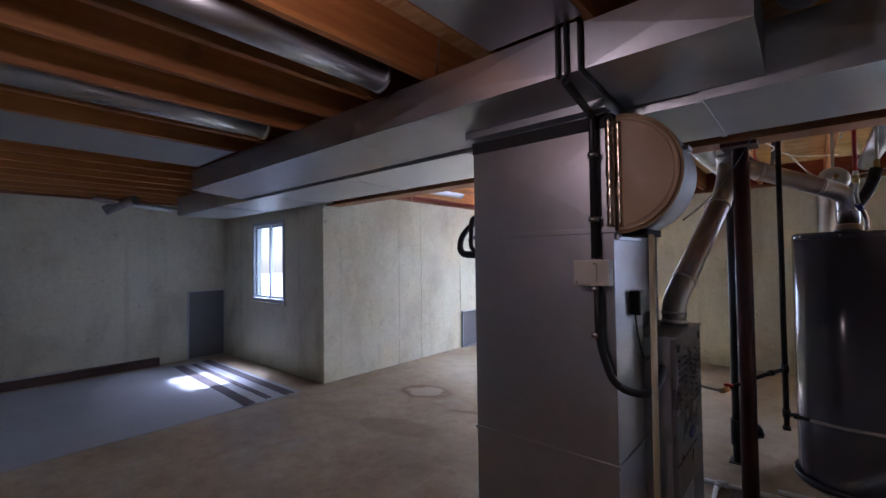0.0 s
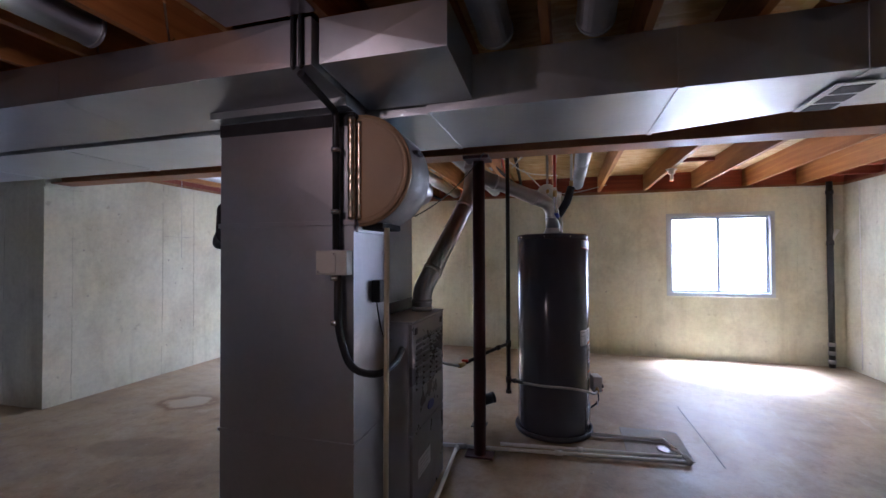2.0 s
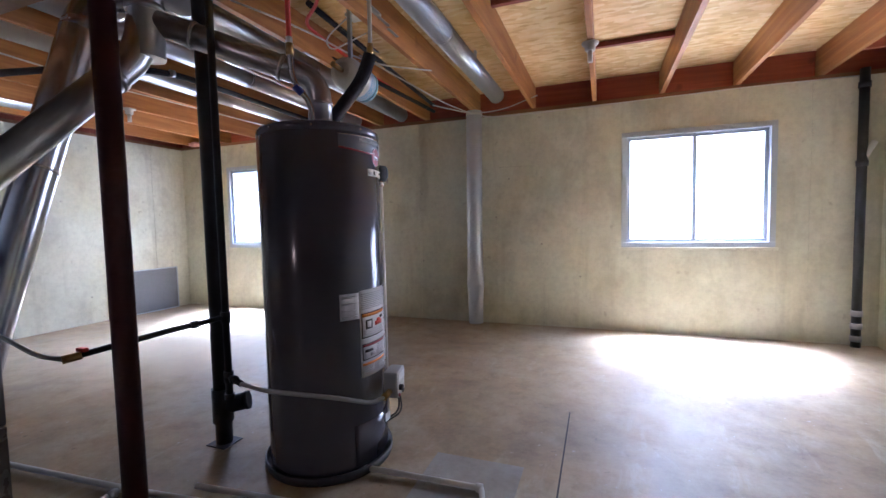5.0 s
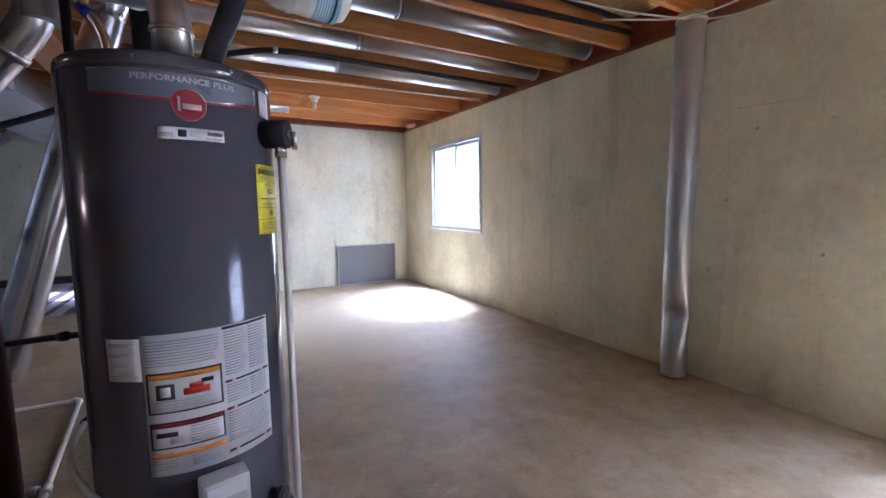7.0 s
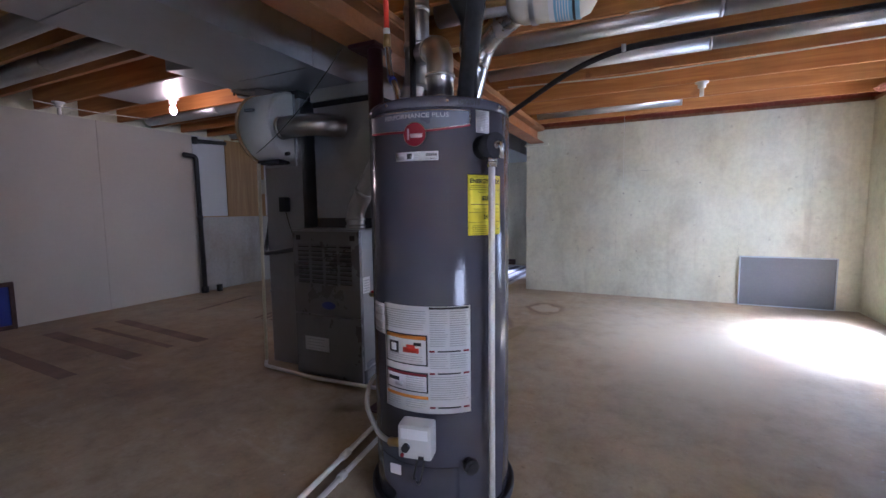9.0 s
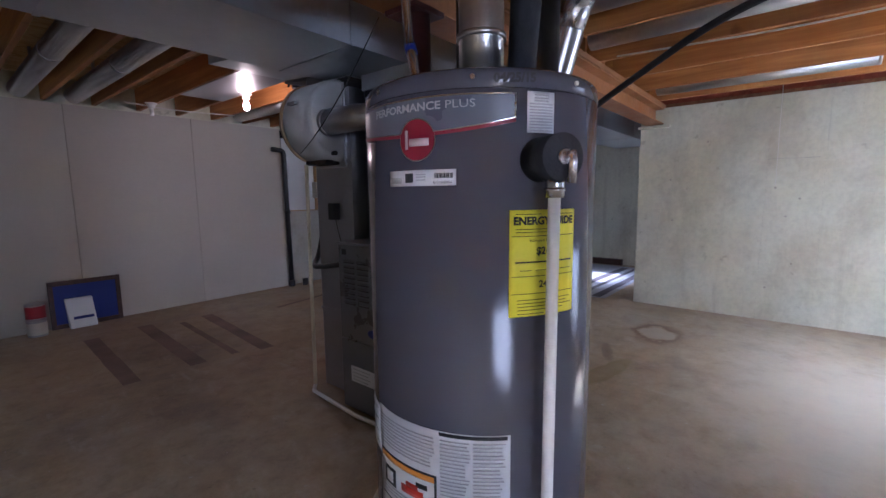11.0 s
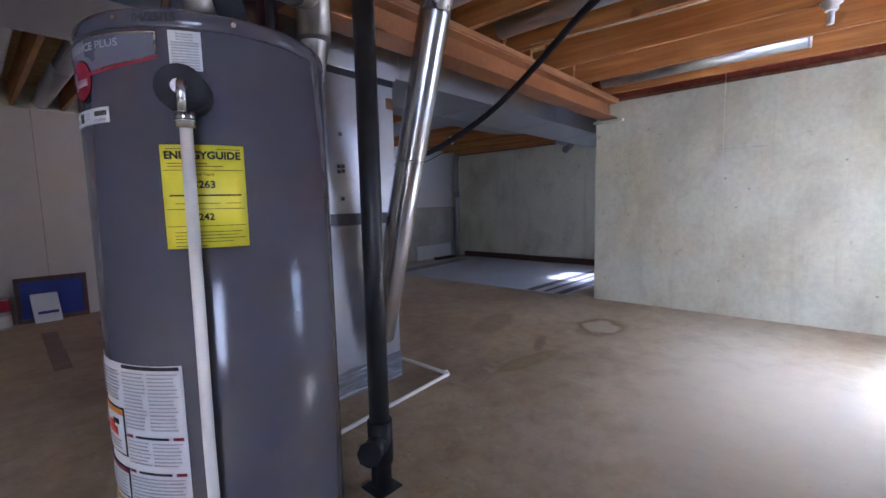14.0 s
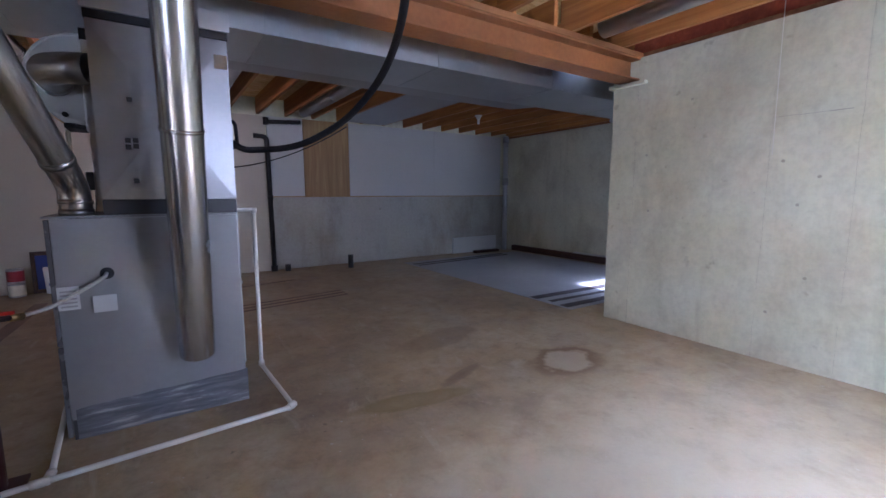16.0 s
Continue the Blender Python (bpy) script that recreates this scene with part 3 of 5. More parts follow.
for p, q, w in (((-7.65, -1.42, 0), (-5.16, -1.46, 0), 0.11), ((-7.55, -1.62, 0), (-5.2, -1.68, 0), 0.07), ((-7.6, -1.80, 0), (-5.16, -1.90, 0), 0.12),
                ((-7.3, -4.86, 0), (-5.2, -4.70, 0), 0.07), ((-7.3, -4.72, 0), (-5.2, -4.55, 0), 0.06)):
    single("floor_strip", strip(p, q, w, 0.004), STRIPE, "dark adhesive strip on the pale sheet", "strip", "dark strips on the floor")
for p, q, w in (((-0.56, -4.7, 0), (-0.50, -3.2, 0), 0.12), ((-1.03, -4.8, 0), (-0.96, -3.2, 0), 0.13), ((-1.62, -4.7, 0), (-1.50, -3.1, 0), 0.12), ((-1.33, -4.6, 0), (-1.26, -3.2, 0), 0.06),
                ((-2.3, -3.12, 0), (-3.5, -3.28, 0), 0.05), ((-2.3, -3.24, 0), (-3.5, -3.40, 0), 0.05), ((-2.3, -3.36, 0), (-3.5, -3.52, 0), 0.04), ((-2.3, -4.35, 0), (-3.2, -4.5, 0), 0.05)):
    single("floor_strip", strip(p, q, w, 0.0), FAINT_STRIPE, "dark adhesive strip on the bare slab", "strip", "dark strips on the floor")
single("floor_crack", strip((0.54, 0.66, 0), (0.55, -0.56, 0), 0.007, -0.0005), INK, "thin dark crack in the slab", "crack", kind="structure")
drain_patch = thing("drain_patch", (0.16, -0.25, 0), "square patch of paler concrete round a floor drain", "floor patch", kind="structure")
part("patch", boxed(-0.05, 0.38, -0.52, 0.0, -0.02, 0.004, 0.002), PATCH, drain_patch)
bm = bmesh.new()
lathe(bm, [(0.075, 0.0), (0.075, 0.007), (0.06, 0.009)], (0.24, -0.36, 0), 24)
part("grate", bm, GALV_DULL, drain_patch, "round steel drain grate")

# ---- ducts ----


def duct_box(name, corners0, corners1, z0, z1, mat, owner, lab=""):
    """A sheet metal box whose plan is the quad from corners0 (y0, y1 at x0) to corners1 (y0, y1 at x1), with raised joint bands at both ends."""
    (x0, a0, b0), (x1, a1, b1) = corners0, corners1
    bm = bmesh.new()
    v = [bm.verts.new(p) for p in ((x0, a0, z0), (x1, a1, z0), (x1, b1, z0), (x0, b0, z0), (x0, a0, z1), (x1, a1, z1), (x1, b1, z1), (x0, b0, z1))]
    cb = bm.verts.new(((x0 + x1) / 2, (a0 + b0 + a1 + b1) / 4, z0 - 0.006))
    for p, q in ((0, 1), (1, 2), (2, 3), (3, 0)):
        bm.faces.new((v[p], v[q], cb))
    cs = bm.verts.new(((x0 + x1) / 2, (a0 + a1) / 2 - 0.006, (z0 + z1) / 2))
    for p, q in ((0, 1), (1, 5), (5, 4), (4, 0)):
        bm.faces.new((v[p], v[q], cs))
    for f in ((4, 5, 6, 7), (1, 2, 6, 5), (2, 3, 7, 6), (3, 0, 4, 7)):
        bm.faces.new([v[i] for i in f])
    return part(name, bm, mat, owner, lab)


def joint(x, y0, y1, z0, z1, owner):
    bm = bmesh.new()
    e = 0.005
    box(bm, x - 0.012, x + 0.012, y0 - e, y1 + e, z0 - e, z0 - 0.001)
    box(bm, x - 0.012, x + 0.012, y0 - e, y0 - 0.001, z0, z1)
    box(bm, x - 0.012, x + 0.012, y1 + 0.001, y1 + e, z0, z1)
    part("drive_cleat", bm, GALV, owner)


ZD = 2.10
trunk = thing("supply_duct", (-3.0, -1.6, ZD), "long galvanised supply trunk duct beside the beam", "duct")
xs = [-7.2, -5.9, -4.7, -3.5, -2.3, -1.09]
for a, b in zip(xs, xs[1:]):
    duct_box("section", (a + 0.001, -1.93, -1.27), (b - 0.001, -1.93, -1.27), ZD, 2.345, GALV, trunk)
    joint(b, -1.93, -1.27, ZD, 2.345, trunk)
duct_box("section", (-1.088, -1.95, -1.27), (-0.02, -1.95, -1.27), ZD, 2.345, GALV, trunk)
duct_box("section", (-0.018, -1.95, -1.27), (0.60, -1.95, -1.50), ZD, 2.345, GALV, trunk, "tapered duct section")
duct_box("section", (0.602, -1.95, -1.50), (1.7, -1.95, -1.50), ZD, 2.345, GALV, trunk)
duct_box("section", (1.702, -1.95, -1.50), (2.6, -1.95, -1.50), ZD, 2.345, GALV, trunk)
for x, y1 in ((-0.02, -1.27), (0.6, -1.50), (1.7, -1.50)):
    joint(x, -1.95, y1, ZD, 2.345, trunk)

ZR = 2.165
ret = thing("return_duct", (-3.0, -2.2, ZR), "galvanised return trunk duct hung below the joists", "duct")
xs = [-5.25, -4.0, -2.75, -1.40]


def tilt(ob, near, far):
    """Lets the bottom of a return section fall a little towards the supply trunk."""
    for v in ob.data.vertices:
        if v.co.z < 0.05:
            v.co.z += near if v.co.y < -0.17 else far if v.co.y > 0.2 else (near + far) / 2


for a, b in zip(xs, xs[1:]):
    tilt(duct_box("section", (a + 0.001, -2.42, -1.955), (b - 0.001, -2.42, -1.955), ZR, 2.35, GALV_DULL, ret), 0.0, -0.048)
end_box = duct_box("elbow_box", (-1.385, -2.39, -1.956), (-0.87, -2.39, -1.956), 2.155, 2.355, GALV, ret, "wide end box of the return trunk")
tilt(end_box, 0.022, -0.018)
for x in (-1.44, -1.475):
    part("cable_drop", tubed([(x, -2.432, 2.352), (x, -2.432, 2.16), (x + 0.005, -2.425, 2.152)], 0.009, 8), BLACK, ret, "dark cable strapped down the trunk")

drop = thing("return_drop", (-1.74, -1.89, 0), "tall dull galvanised return air drop with seams", "duct")


def drop_section(z0, z1, mat, name="section"):
    bm = bmesh.new()
    x0, x1, y0, y1 = -2.14, -1.40, -2.08, -1.70
    v = [bm.verts.new(p) for p in ((x0, y0, z0), (x1, y0, z0), (x1, y1, z0), (x0, y1, z0), (x0, y0, z1), (x1, y0, z1), (x1, y1, z1), (x0, y1, z1))]
    for f, o in (((0, 1, 5, 4), (0, -0.007, 0)), ((1, 2, 6, 5), (0.006, 0, 0)), ((2, 3, 7, 6), (0, 0.004, 0)), ((3, 0, 4, 7), (-0.006, 0, 0))):
        c = bm.verts.new(sum((v[i].co for i in f), Vector()) / 4 + Vector(o))
        for i in range(4):
            bm.faces.new((v[f[i]], v[f[(i + 1) % 4]], c))
    bm.faces.new(v[0:4])
    bm.faces.new(v[4:8])
    return part(name, bm, mat, drop)


def band(z, h, mat, e=0.008, name="seam_band"):
    bm = bmesh.new()
    box(bm, -2.14 - e, -1.40 + e, -2.08 - e, -1.701, z, z + h, 0.002)
    return part(name, bm, mat, drop)


drop_section(0.0, 0.565, GALV_DULL)
drop_section(0.575, 1.575, GALV_DULL)
drop_section(1.59, 2.03, GALV_DULL)
band(0.562, 0.016, GALV_DULL)
band(1.572, 0.022, GALV_DULL)
band(2.031, 0.06, COLLAR, 0.004, "flexible_collar")
bm = bmesh.new()
box(bm, -2.14, -1.40, -2.08, -1.71, 2.092, 2.0985, 0.0)
box(bm, -2.14, -1.40, -2.15, -1.954, 2.0988, 2.1545, 0.002)
part("top_collar", bm, GALV, drop)
part("foil_strip", tubed([(-1.405, -2.09, 1.60 + 0.012 * k) for k in range(40)], 0.02, 10, True, [0.018 + 0.004 * noise.noise(Vector((k * 0.83, 1.7, 0))) for k in range(40)]), FOIL, drop, "crinkled foil tape over the corner seam")
part("foil_strip", tubed([(-1.372, -2.075, 1.60 + 0.012 * k) for k in range(38)], 0.012, 8, True, [0.012 + 0.003 * noise.noise(Vector((k * 0.77, 7.7, 0))) for k in range(38)]), FOIL, drop, "crinkled foil tape over the corner seam")

# conduit, junction box and whip on the drop
conduit = thing("electrical_conduit", (-1.47, -2.11, 0.9), "dark electrical conduit with a junction box on the duct", "conduit")
part("riser", tubed(bend([(-1.47, -2.115, 1.46), (-1.47, -2.115, 2.085), (-1.46, -2.40, 2.145)], 0.03), 0.016, 12), BLACK, conduit)
jb = part("junction_box", boxed(-1.555, -1.40, -2.145, -2.092, 1.345, 1.455, 0.004), CREAM, conduit, "cream steel junction box")
part("cover", boxed(-1.548, -1.452, -2.151, -2.1455, 1.352, 1.448, 0.003), CREAM, jb)
part("screw", tubed([(-1.54, -2.153, 1.36), (-1.54, -2.15, 1.36)], 0.004, 8), CHROME, jb)
part("screw", tubed([(-1.46, -2.153, 1.44), (-1.46, -2.15, 1.44)], 0.004, 8), CHROME, jb)
part("whip", tubed(bend([(-1.46, -2.115, 1.35), (-1.46, -2.12, 1.10), (-1.40, -2.11, 0.92), (-1.30, -2.03, 0.88), (-1.285, -1.85, 0.90), (-1.32, -1.68, 0.93)], 0.12), 0.017, 12), BLACK, conduit, "black flexible conduit whip")
for z in (1.32, 1.12, 1.62, 1.9):
    part("clamp", tubed([(-1.47, -2.115, z), (-1.47, -2.115, z + 0.022)], 0.024, 12), CHROME, conduit)

# humidifier on the drop
hum = thing("humidifier", (-1.26, -1.9, 1.82), "drum humidifier with a tan cover on the return duct", "humidifier")


def half_drum(y0, y1, r, x0=-1.392, zc=1.825, grow=0.0):
    bm = bmesh.new()
    n = 22
    rings = []
    for y, q in ((y0, r - 0.02), (y0 + 0.015, r), (y1 - 0.015, r), (y1, r - 0.02)):
        rings.append([bm.verts.new((x0 + 0.0 + max(0.0, q * math.cos(a) + 0.005), y, zc + q * math.sin(a))) for a in [math.pi * (k / (n - 1) - 0.5) for k in range(n)]])
    for p, q in zip(rings, rings[1:]):
        for k in range(n - 1):
            bm.faces.new((p[k], p[k + 1], q[k + 1], q[k])).smooth = True
        bm.faces.new((p[0], q[0], q[-1], p[-1]))
    bm.faces.new(rings[0])
    bm.faces.new(rings[-1])
    return bm


part("housing", half_drum(-2.045, -1.75, 0.25), GREY_PLASTIC, hum, "grey drum housing")
cover = part("cover", half_drum(-2.075, -2.046, 0.245), TAN, hum, "tan plastic end cover")
part("rim", half_drum(-2.056, -2.044, 0.258), TAN, hum)
part("slot", boxed(-1.20, -1.131, -1.96, -1.88, 1.908, 1.926, 0.003), PANEL_GREY, hum, "dark slot in the housing")
part("mount", boxed(-1.42, -1.385, -2.06, -1.74, 1.54, 2.06, 0.004), GALV, hum)
part("bottom_tray", boxed(-1.39, -1.28, -2.02, -1.80, 1.555, 1.585, 0.008), COLLAR, hum)
part("damper_knob", tubed([(-1.3, -1.76, 1.62), (-1.3, -1.72, 1.62)], 0.014, 12), BLACK, hum)
bypass = thing("bypass_duct", (-1.27, -1.6, 1.8), "short shiny round bypass duct from humidifier to plenum", "duct")
part("pipe", tubed(bend([(-1.27, -1.749, 1.80), (-1.27, -1.45, 1.80), (-1.46, -1.36, 1.80)], 0.12, 6), 0.075, 20), ALU, bypass)
part("collar", tubed([(-1.27, -1.745, 1.80), (-1.27, -1.72, 1.80)], 0.083, 20), ALU, bypass)
single("humidistat", boxed(-1.399, -1.35, -1.90, -1.83, 1.20, 1.31, 0.008), BLACK, "small dark control box on the return duct", "control box")
single("thermostat_wire", tubed(sag((-1.385, -1.865, 1.20), (-1.375, -1.70, 0.98), 0.09), 0.003, 6), BLACK, "thin dark control wire", "wire")
single("humidifier_wire", tubed(sag((-1.17, -1.9, 1.62), (-1.0, -0.98, 2.13), 0.05), 0.003, 6), BLACK, "thin dark wire from humidifier to beam", "wire")

# ---- furnace ----
furnace = thing("furnace", (-1.63, -1.38, 0), "grey gas furnace cabinet with louvred front panel", "furnace")
FX0, FX1, FY0, FY1, FZ = -2.05, -1.26, -1.69, -1.09, 1.065
part("body", boxed(FX0, FX1 - 0.02, FY0, FY1, 0.10, FZ, 0.006), CABINET, furnace)
part("base", boxed(FX0 + 0.005, FX1 - 0.025, FY0 + 0.005, FY1 - 0.005, 0, 0.10), CABINET_DARK, furnace, "dark base pan")
part("lid", boxed(FX0 - 0.004, FX1 + 0.006, FY0 - 0.004, FY1 + 0.004, FZ + 0.001, FZ + 0.012, 0.003), CABINET, furnace)
upper = part("upper_panel", boxed(FX1 - 0.019, FX1, FY0 + 0.004, FY1 - 0.004, 0.47, FZ - 0.004, 0.005), SHADED_FRONT, furnace, "louvred grey front panel")
lower = part("lower_panel", boxed(FX1 - 0.019, FX1, FY0 + 0.004, FY1 - 0.004, 0.015, 0.462, 0.005), SHADED_FRONT, furnace)
for i in range(4):
    for j in range(9):
        y, z = FY0 + 0.105 + 0.125 * i, 0.70 + 0.032 * j
        bm = bmesh.new()
        box(bm, FX1 + 0.0005, FX1 + 0.003, y - 0.048, y + 0.048, z - 0.007, z + 0.003)
        part("slot", bm, INK, upper)
        bm = bmesh.new()
        q = [bm.verts.new(p) for p in ((FX1, y - 0.05, z + 0.013), (FX1, y + 0.05, z + 0.013), (FX1 + 0.013, y + 0.044, z + 0.002), (FX1 + 0.013, y - 0.044, z + 0.002), (FX1 + 0.001, y - 0.05, z + 0.002), (FX1 + 0.001, y + 0.05, z + 0.002))]
        for f in ((0, 1, 2, 3), (0, 3, 4), (1, 5, 2), (3, 2, 5, 4)):
            bm.faces.new([q[k] for k in f])
        part("louvre", bm, SHADED_FRONT, upper)
for y in (FY0 + 0.06, FY1 - 0.06):
    part("vent_hole", boxed(FX1, FX1 + 0.003, y - 0.02, y + 0.02, 1.0, 1.035), INK, upper)
bm = bmesh.new()
lathe(bm, [(0.05, 0), (0.05, 0.004), (0.045, 0.006)], (0, 0, 0), 28)
bmesh.ops.transform(bm, matrix=Matrix.Translation((FX1 + 0.0005, -1.37, 0.54)) @ Euler((0, radians(90), 0)).to_matrix().to_4x4() @ Matrix.Diagonal((0.55, 1.2, 1, 1)), verts=bm.verts)
part("badge", bm, BLUE, upper, "dark blue oval maker badge")
lab = part("rating_label", boxed(FX1 + 0.0005, FX1 + 0.002, -1.60, -1.38, 0.20, 0.30), PAPER, lower, "worn paper rating label")
for k in range(4):
    part("print_line", boxed(FX1 + 0.0022, FX1 + 0.003, -1.58, -1.42 - 0.02 * (k % 2), 0.285 - 0.022 * k - 0.006, 0.285 - 0.022 * k), GREY_INK, lab)
def sealant_sheet(x0, x1, y, low, high):
    """A smeared coat on the cabinet's foot with a ragged upper edge."""
    bm = bmesh.new()
    n, front, back = 28, [], []
    for k in range(n + 1):
        x = x0 + (x1 - x0) * k / n
        top = high + 0.014 * noise.noise(Vector((x * 9, 3.1, 0))) - 0.03 * (k / n)
        front.append((bm.verts.new((x, y + 0.004, low)), bm.verts.new((x, y + 0.005, (low + top) / 2)), bm.verts.new((x, y + 0.003, top))))
        back.append((bm.verts.new((x, y, low)), bm.verts.new((x, y, top))))
    for p, q in zip(front, front[1:]):
        bm.faces.new((p[0], q[0], q[1], p[1]))
        bm.faces.new((p[1], q[1], q[2], p[2]))
    for p, q, c, d in zip(front, front[1:], back, back[1:]):
        bm.faces.new((p[2], q[2], d[1], c[1]))
        bm.faces.new((c[0], d[0], q[0], p[0]))
    return bm


part("sealant_band", sealant_sheet(-2.058, -1.30, FY1 + 0.0005, 0.002, 0.185), SEALANT, furnace, "smeared grey duct sealant along the foot")
part("side_hole", tubed([(-1.47, FY1 + 0.002, 0.80), (-1.47, FY1 + 0.006, 0.80)], 0.028, 20), INK, furnace, "dark knockout hole")
tg = part("paper_tag", boxed(-1.50, -1.41, FY1 + 0.03, FY1 + 0.032, 0.62, 0.70), PAPER, furnace, "white paper tag")
tg = part("bar_label", boxed(-1.36, -1.28, FY1 + 0.0005, FY1 + 0.002, 0.64, 0.75), PAPER, furnace, "white label with rows of print")
for k in range(5):
    part("print_line", boxed(-1.35, -1.29, FY1 + 0.0022, FY1 + 0.003, 0.652 + 0.018 * k, 0.66 + 0.018 * k), GREY_INK, tg)

plenum = thing("supply_plenum", (-1.74, -1.36, FZ), "galvanised supply plenum on top of the furnace", "duct")
part("base_collar", boxed(-2.055, -1.48, -1.64, -1.085, FZ + 0.013, FZ + 0.085, 0.004), CABINET_DARK, plenum, "dark taped collar")
bm = bmesh.new()
x0, x1, y0, y1, z0, z1 = -2.055, -1.48, -1.64, -1.09, FZ + 0.086, 1.965
v = [bm.verts.new(p) for p in ((x0, y0, z0), (x1, y0, z0), (x1, y1, z0), (x0, y1, z0), (x0, y0, z1), (x1, y0, z1), (x1, y1, z1), (x0, y1, z1))]
for f, o in (((0, 1, 5, 4), (0, -0.006, 0)), ((1, 2, 6, 5), (0.016, 0, 0)), ((2, 3, 7, 6), (0, 0.02, 0)), ((3, 0, 4, 7), (-0.016, 0, 0))):
    c = bm.verts.new(sum((v[i].co for i in f), Vector()) / 4 + Vector(o))
    for i in range(4):
        bm.faces.new((v[f[i]], v[f[(i + 1) % 4]], c))
bm.faces.new(v[0:4])
bm.faces.new(v[4:8])
part("body", bm, GALV_DULL, plenum)
part("top_collar", boxed(-2.06, -1.475, -1.645, -1.085, 1.966, 2.005, 0.003), COLLAR, plenum, "black flexible collar")
part("neck", boxed(-2.07, -1.465, -1.655, -1.075, 2.0055, 2.098, 0.003), GALV, plenum, "galvanised neck under the trunk")
for x, z in ((-1.62, 1.62), (-1.60, 1.40), (-1.63, 1.405), (-1.60, 1.43), (-1.63, 1.432), (-1.62, 1.24)):
    part("smudge", boxed(x - 0.011, x + 0.011, -1.0775, -1.0725, z - 0.011, z + 0.011, 0.0), CABINET_DARK, plenum)
part("foil_patch", boxed(-2.05, -1.99, -1.087, -1.083, 1.82, 1.89), CHROME, plenum, "crumpled foil tape patch")

# ---- flues ----


def pipe_run(owner, pts, r, mat, collars=(), corner=0.12, name="pipe", seg=20):
    p = part(name, tubed(bend(pts, corner, 5), r, seg), mat, owner)
    for a, b in collars:
        part("collar", tubed([a, b], r + 0.006, seg), mat, owner)
    return p


flue = thing("furnace_flue", (-1.36, -1.22, FZ), "shiny aluminium furnace flue rising to a wye", "flue")
pipe_run(flue, [(-1.37, -1.20, FZ + 0.005), (-1.37, -1.20, 1.20), (-1.175, -0.60, 1.90), (-1.155, -0.57, 2.12)], 0.062, ALU,
         (((-1.37, -1.20, FZ + 0.012), (-1.37, -1.20, FZ + 0.04)), ((-1.37, -1.20, 1.13), (-1.37, -1.20, 1.15)), ((-1.337, -1.10, 1.317), (-1.331, -1.082, 1.338)), ((-1.207, -0.70, 1.783), (-1.202, -0.682, 1.804))), 0.09)
vent = thing("chimney_vent", (-1.155, -0.57, 2.0), "vertical double-wall vent pipe through the subfloor", "flue")
pipe_run(vent, [(-1.155, -0.57, 1.90), (-1.155, -0.57, 2.598)], 0.070, ALU, (((-1.155, -0.57, 2.1), (-1.155, -0.57, 2.13)), ((-1.155, -0.57, 2.3), (-1.155, -0.57, 2.33))))
whflue = thing("heater_flue", (-0.56, -0.135, 1.6), "aluminium vent elbow from heater to wye", "flue")
pipe_run(whflue, [(-0.57, -0.145, 1.66), (-0.57, -0.145, 1.855), (-1.12, -0.545, 2.06)], 0.056, ALU,
         (((-0.57, -0.145, 1.735), (-0.57, -0.145, 1.748)), ((-0.70, -0.24, 1.903), (-0.714, -0.25, 1.909)), ((-1.0, -0.458, 2.015), (-1.014, -0.468, 2.02))), 0.11)

comb = thing("combustion_air_duct", (-1.79, -1.05, 0.36), "bright round combustion air duct hanging beside the furnace", "duct")
bm = bmesh.new()
run = [(-1.815, -1.003, 0.36), (-1.80, -0.46, 2.17)]
tube(bm, run, 0.082, 28, False)
tube(bm, run[::-1], 0.079, 28, False)
part("pipe", bm, BRIGHT, comb)
part("elbow", tubed(bend([(-1.80, -0.465, 2.16), (-1.795, -0.41, 2.31), (-1.70, -0.25, 2.39), (-1.52, -0.02, 2.395)], 0.09, 6), 0.08, 24), BRIGHT, comb, "crimped elbow at the top")
part("collar", tubed([(-1.806, -0.679, 1.44), (-1.806, -0.6745, 1.455)], 0.086, 28), BRIGHT, comb)

drop2 = thing("wall_duct", (-0.60, 2.66, 0), "galvanised round duct down the wall with a crushed foot", "duct")
bm = bmesh.new()
tube(bm, [(-0.60, 2.66, 2.36), (-0.615, 2.655, 0.897)], 0.085, 24, False)
part("pipe", bm, GALV, drop2)
bm = bmesh.new()
n, rings = 24, []
for z, rx, ry in ((0.905, 0.0865, 0.0865), (0.66, 0.088, 0.08), (0.47, 0.098, 0.028), (0.44, 0.10, 0.018), (0.38, 0.092, 0.04), (0.20, 0.083, 0.075), (0.02, 0.08, 0.08)):
    rings.append([bm.verts.new((-0.615 + rx * math.cos(2 * math.pi * k / n), 2.655 + ry * math.sin(2 * math.pi * k / n), z)) for k in range(n)])
for p, q in zip(rings, rings[1:]):
    for k in range(n):
        bm.faces.new((p[k], p[(k + 1) % n], q[(k + 1) % n], q[k])).smooth = True
part("crushed_end", bm, GALV, drop2, "dented lower end")
part("strap", tubed([(-0.60, 2.66, 2.31), (-0.60, 2.66, 2.33)], 0.09, 24), CABLE, drop2)

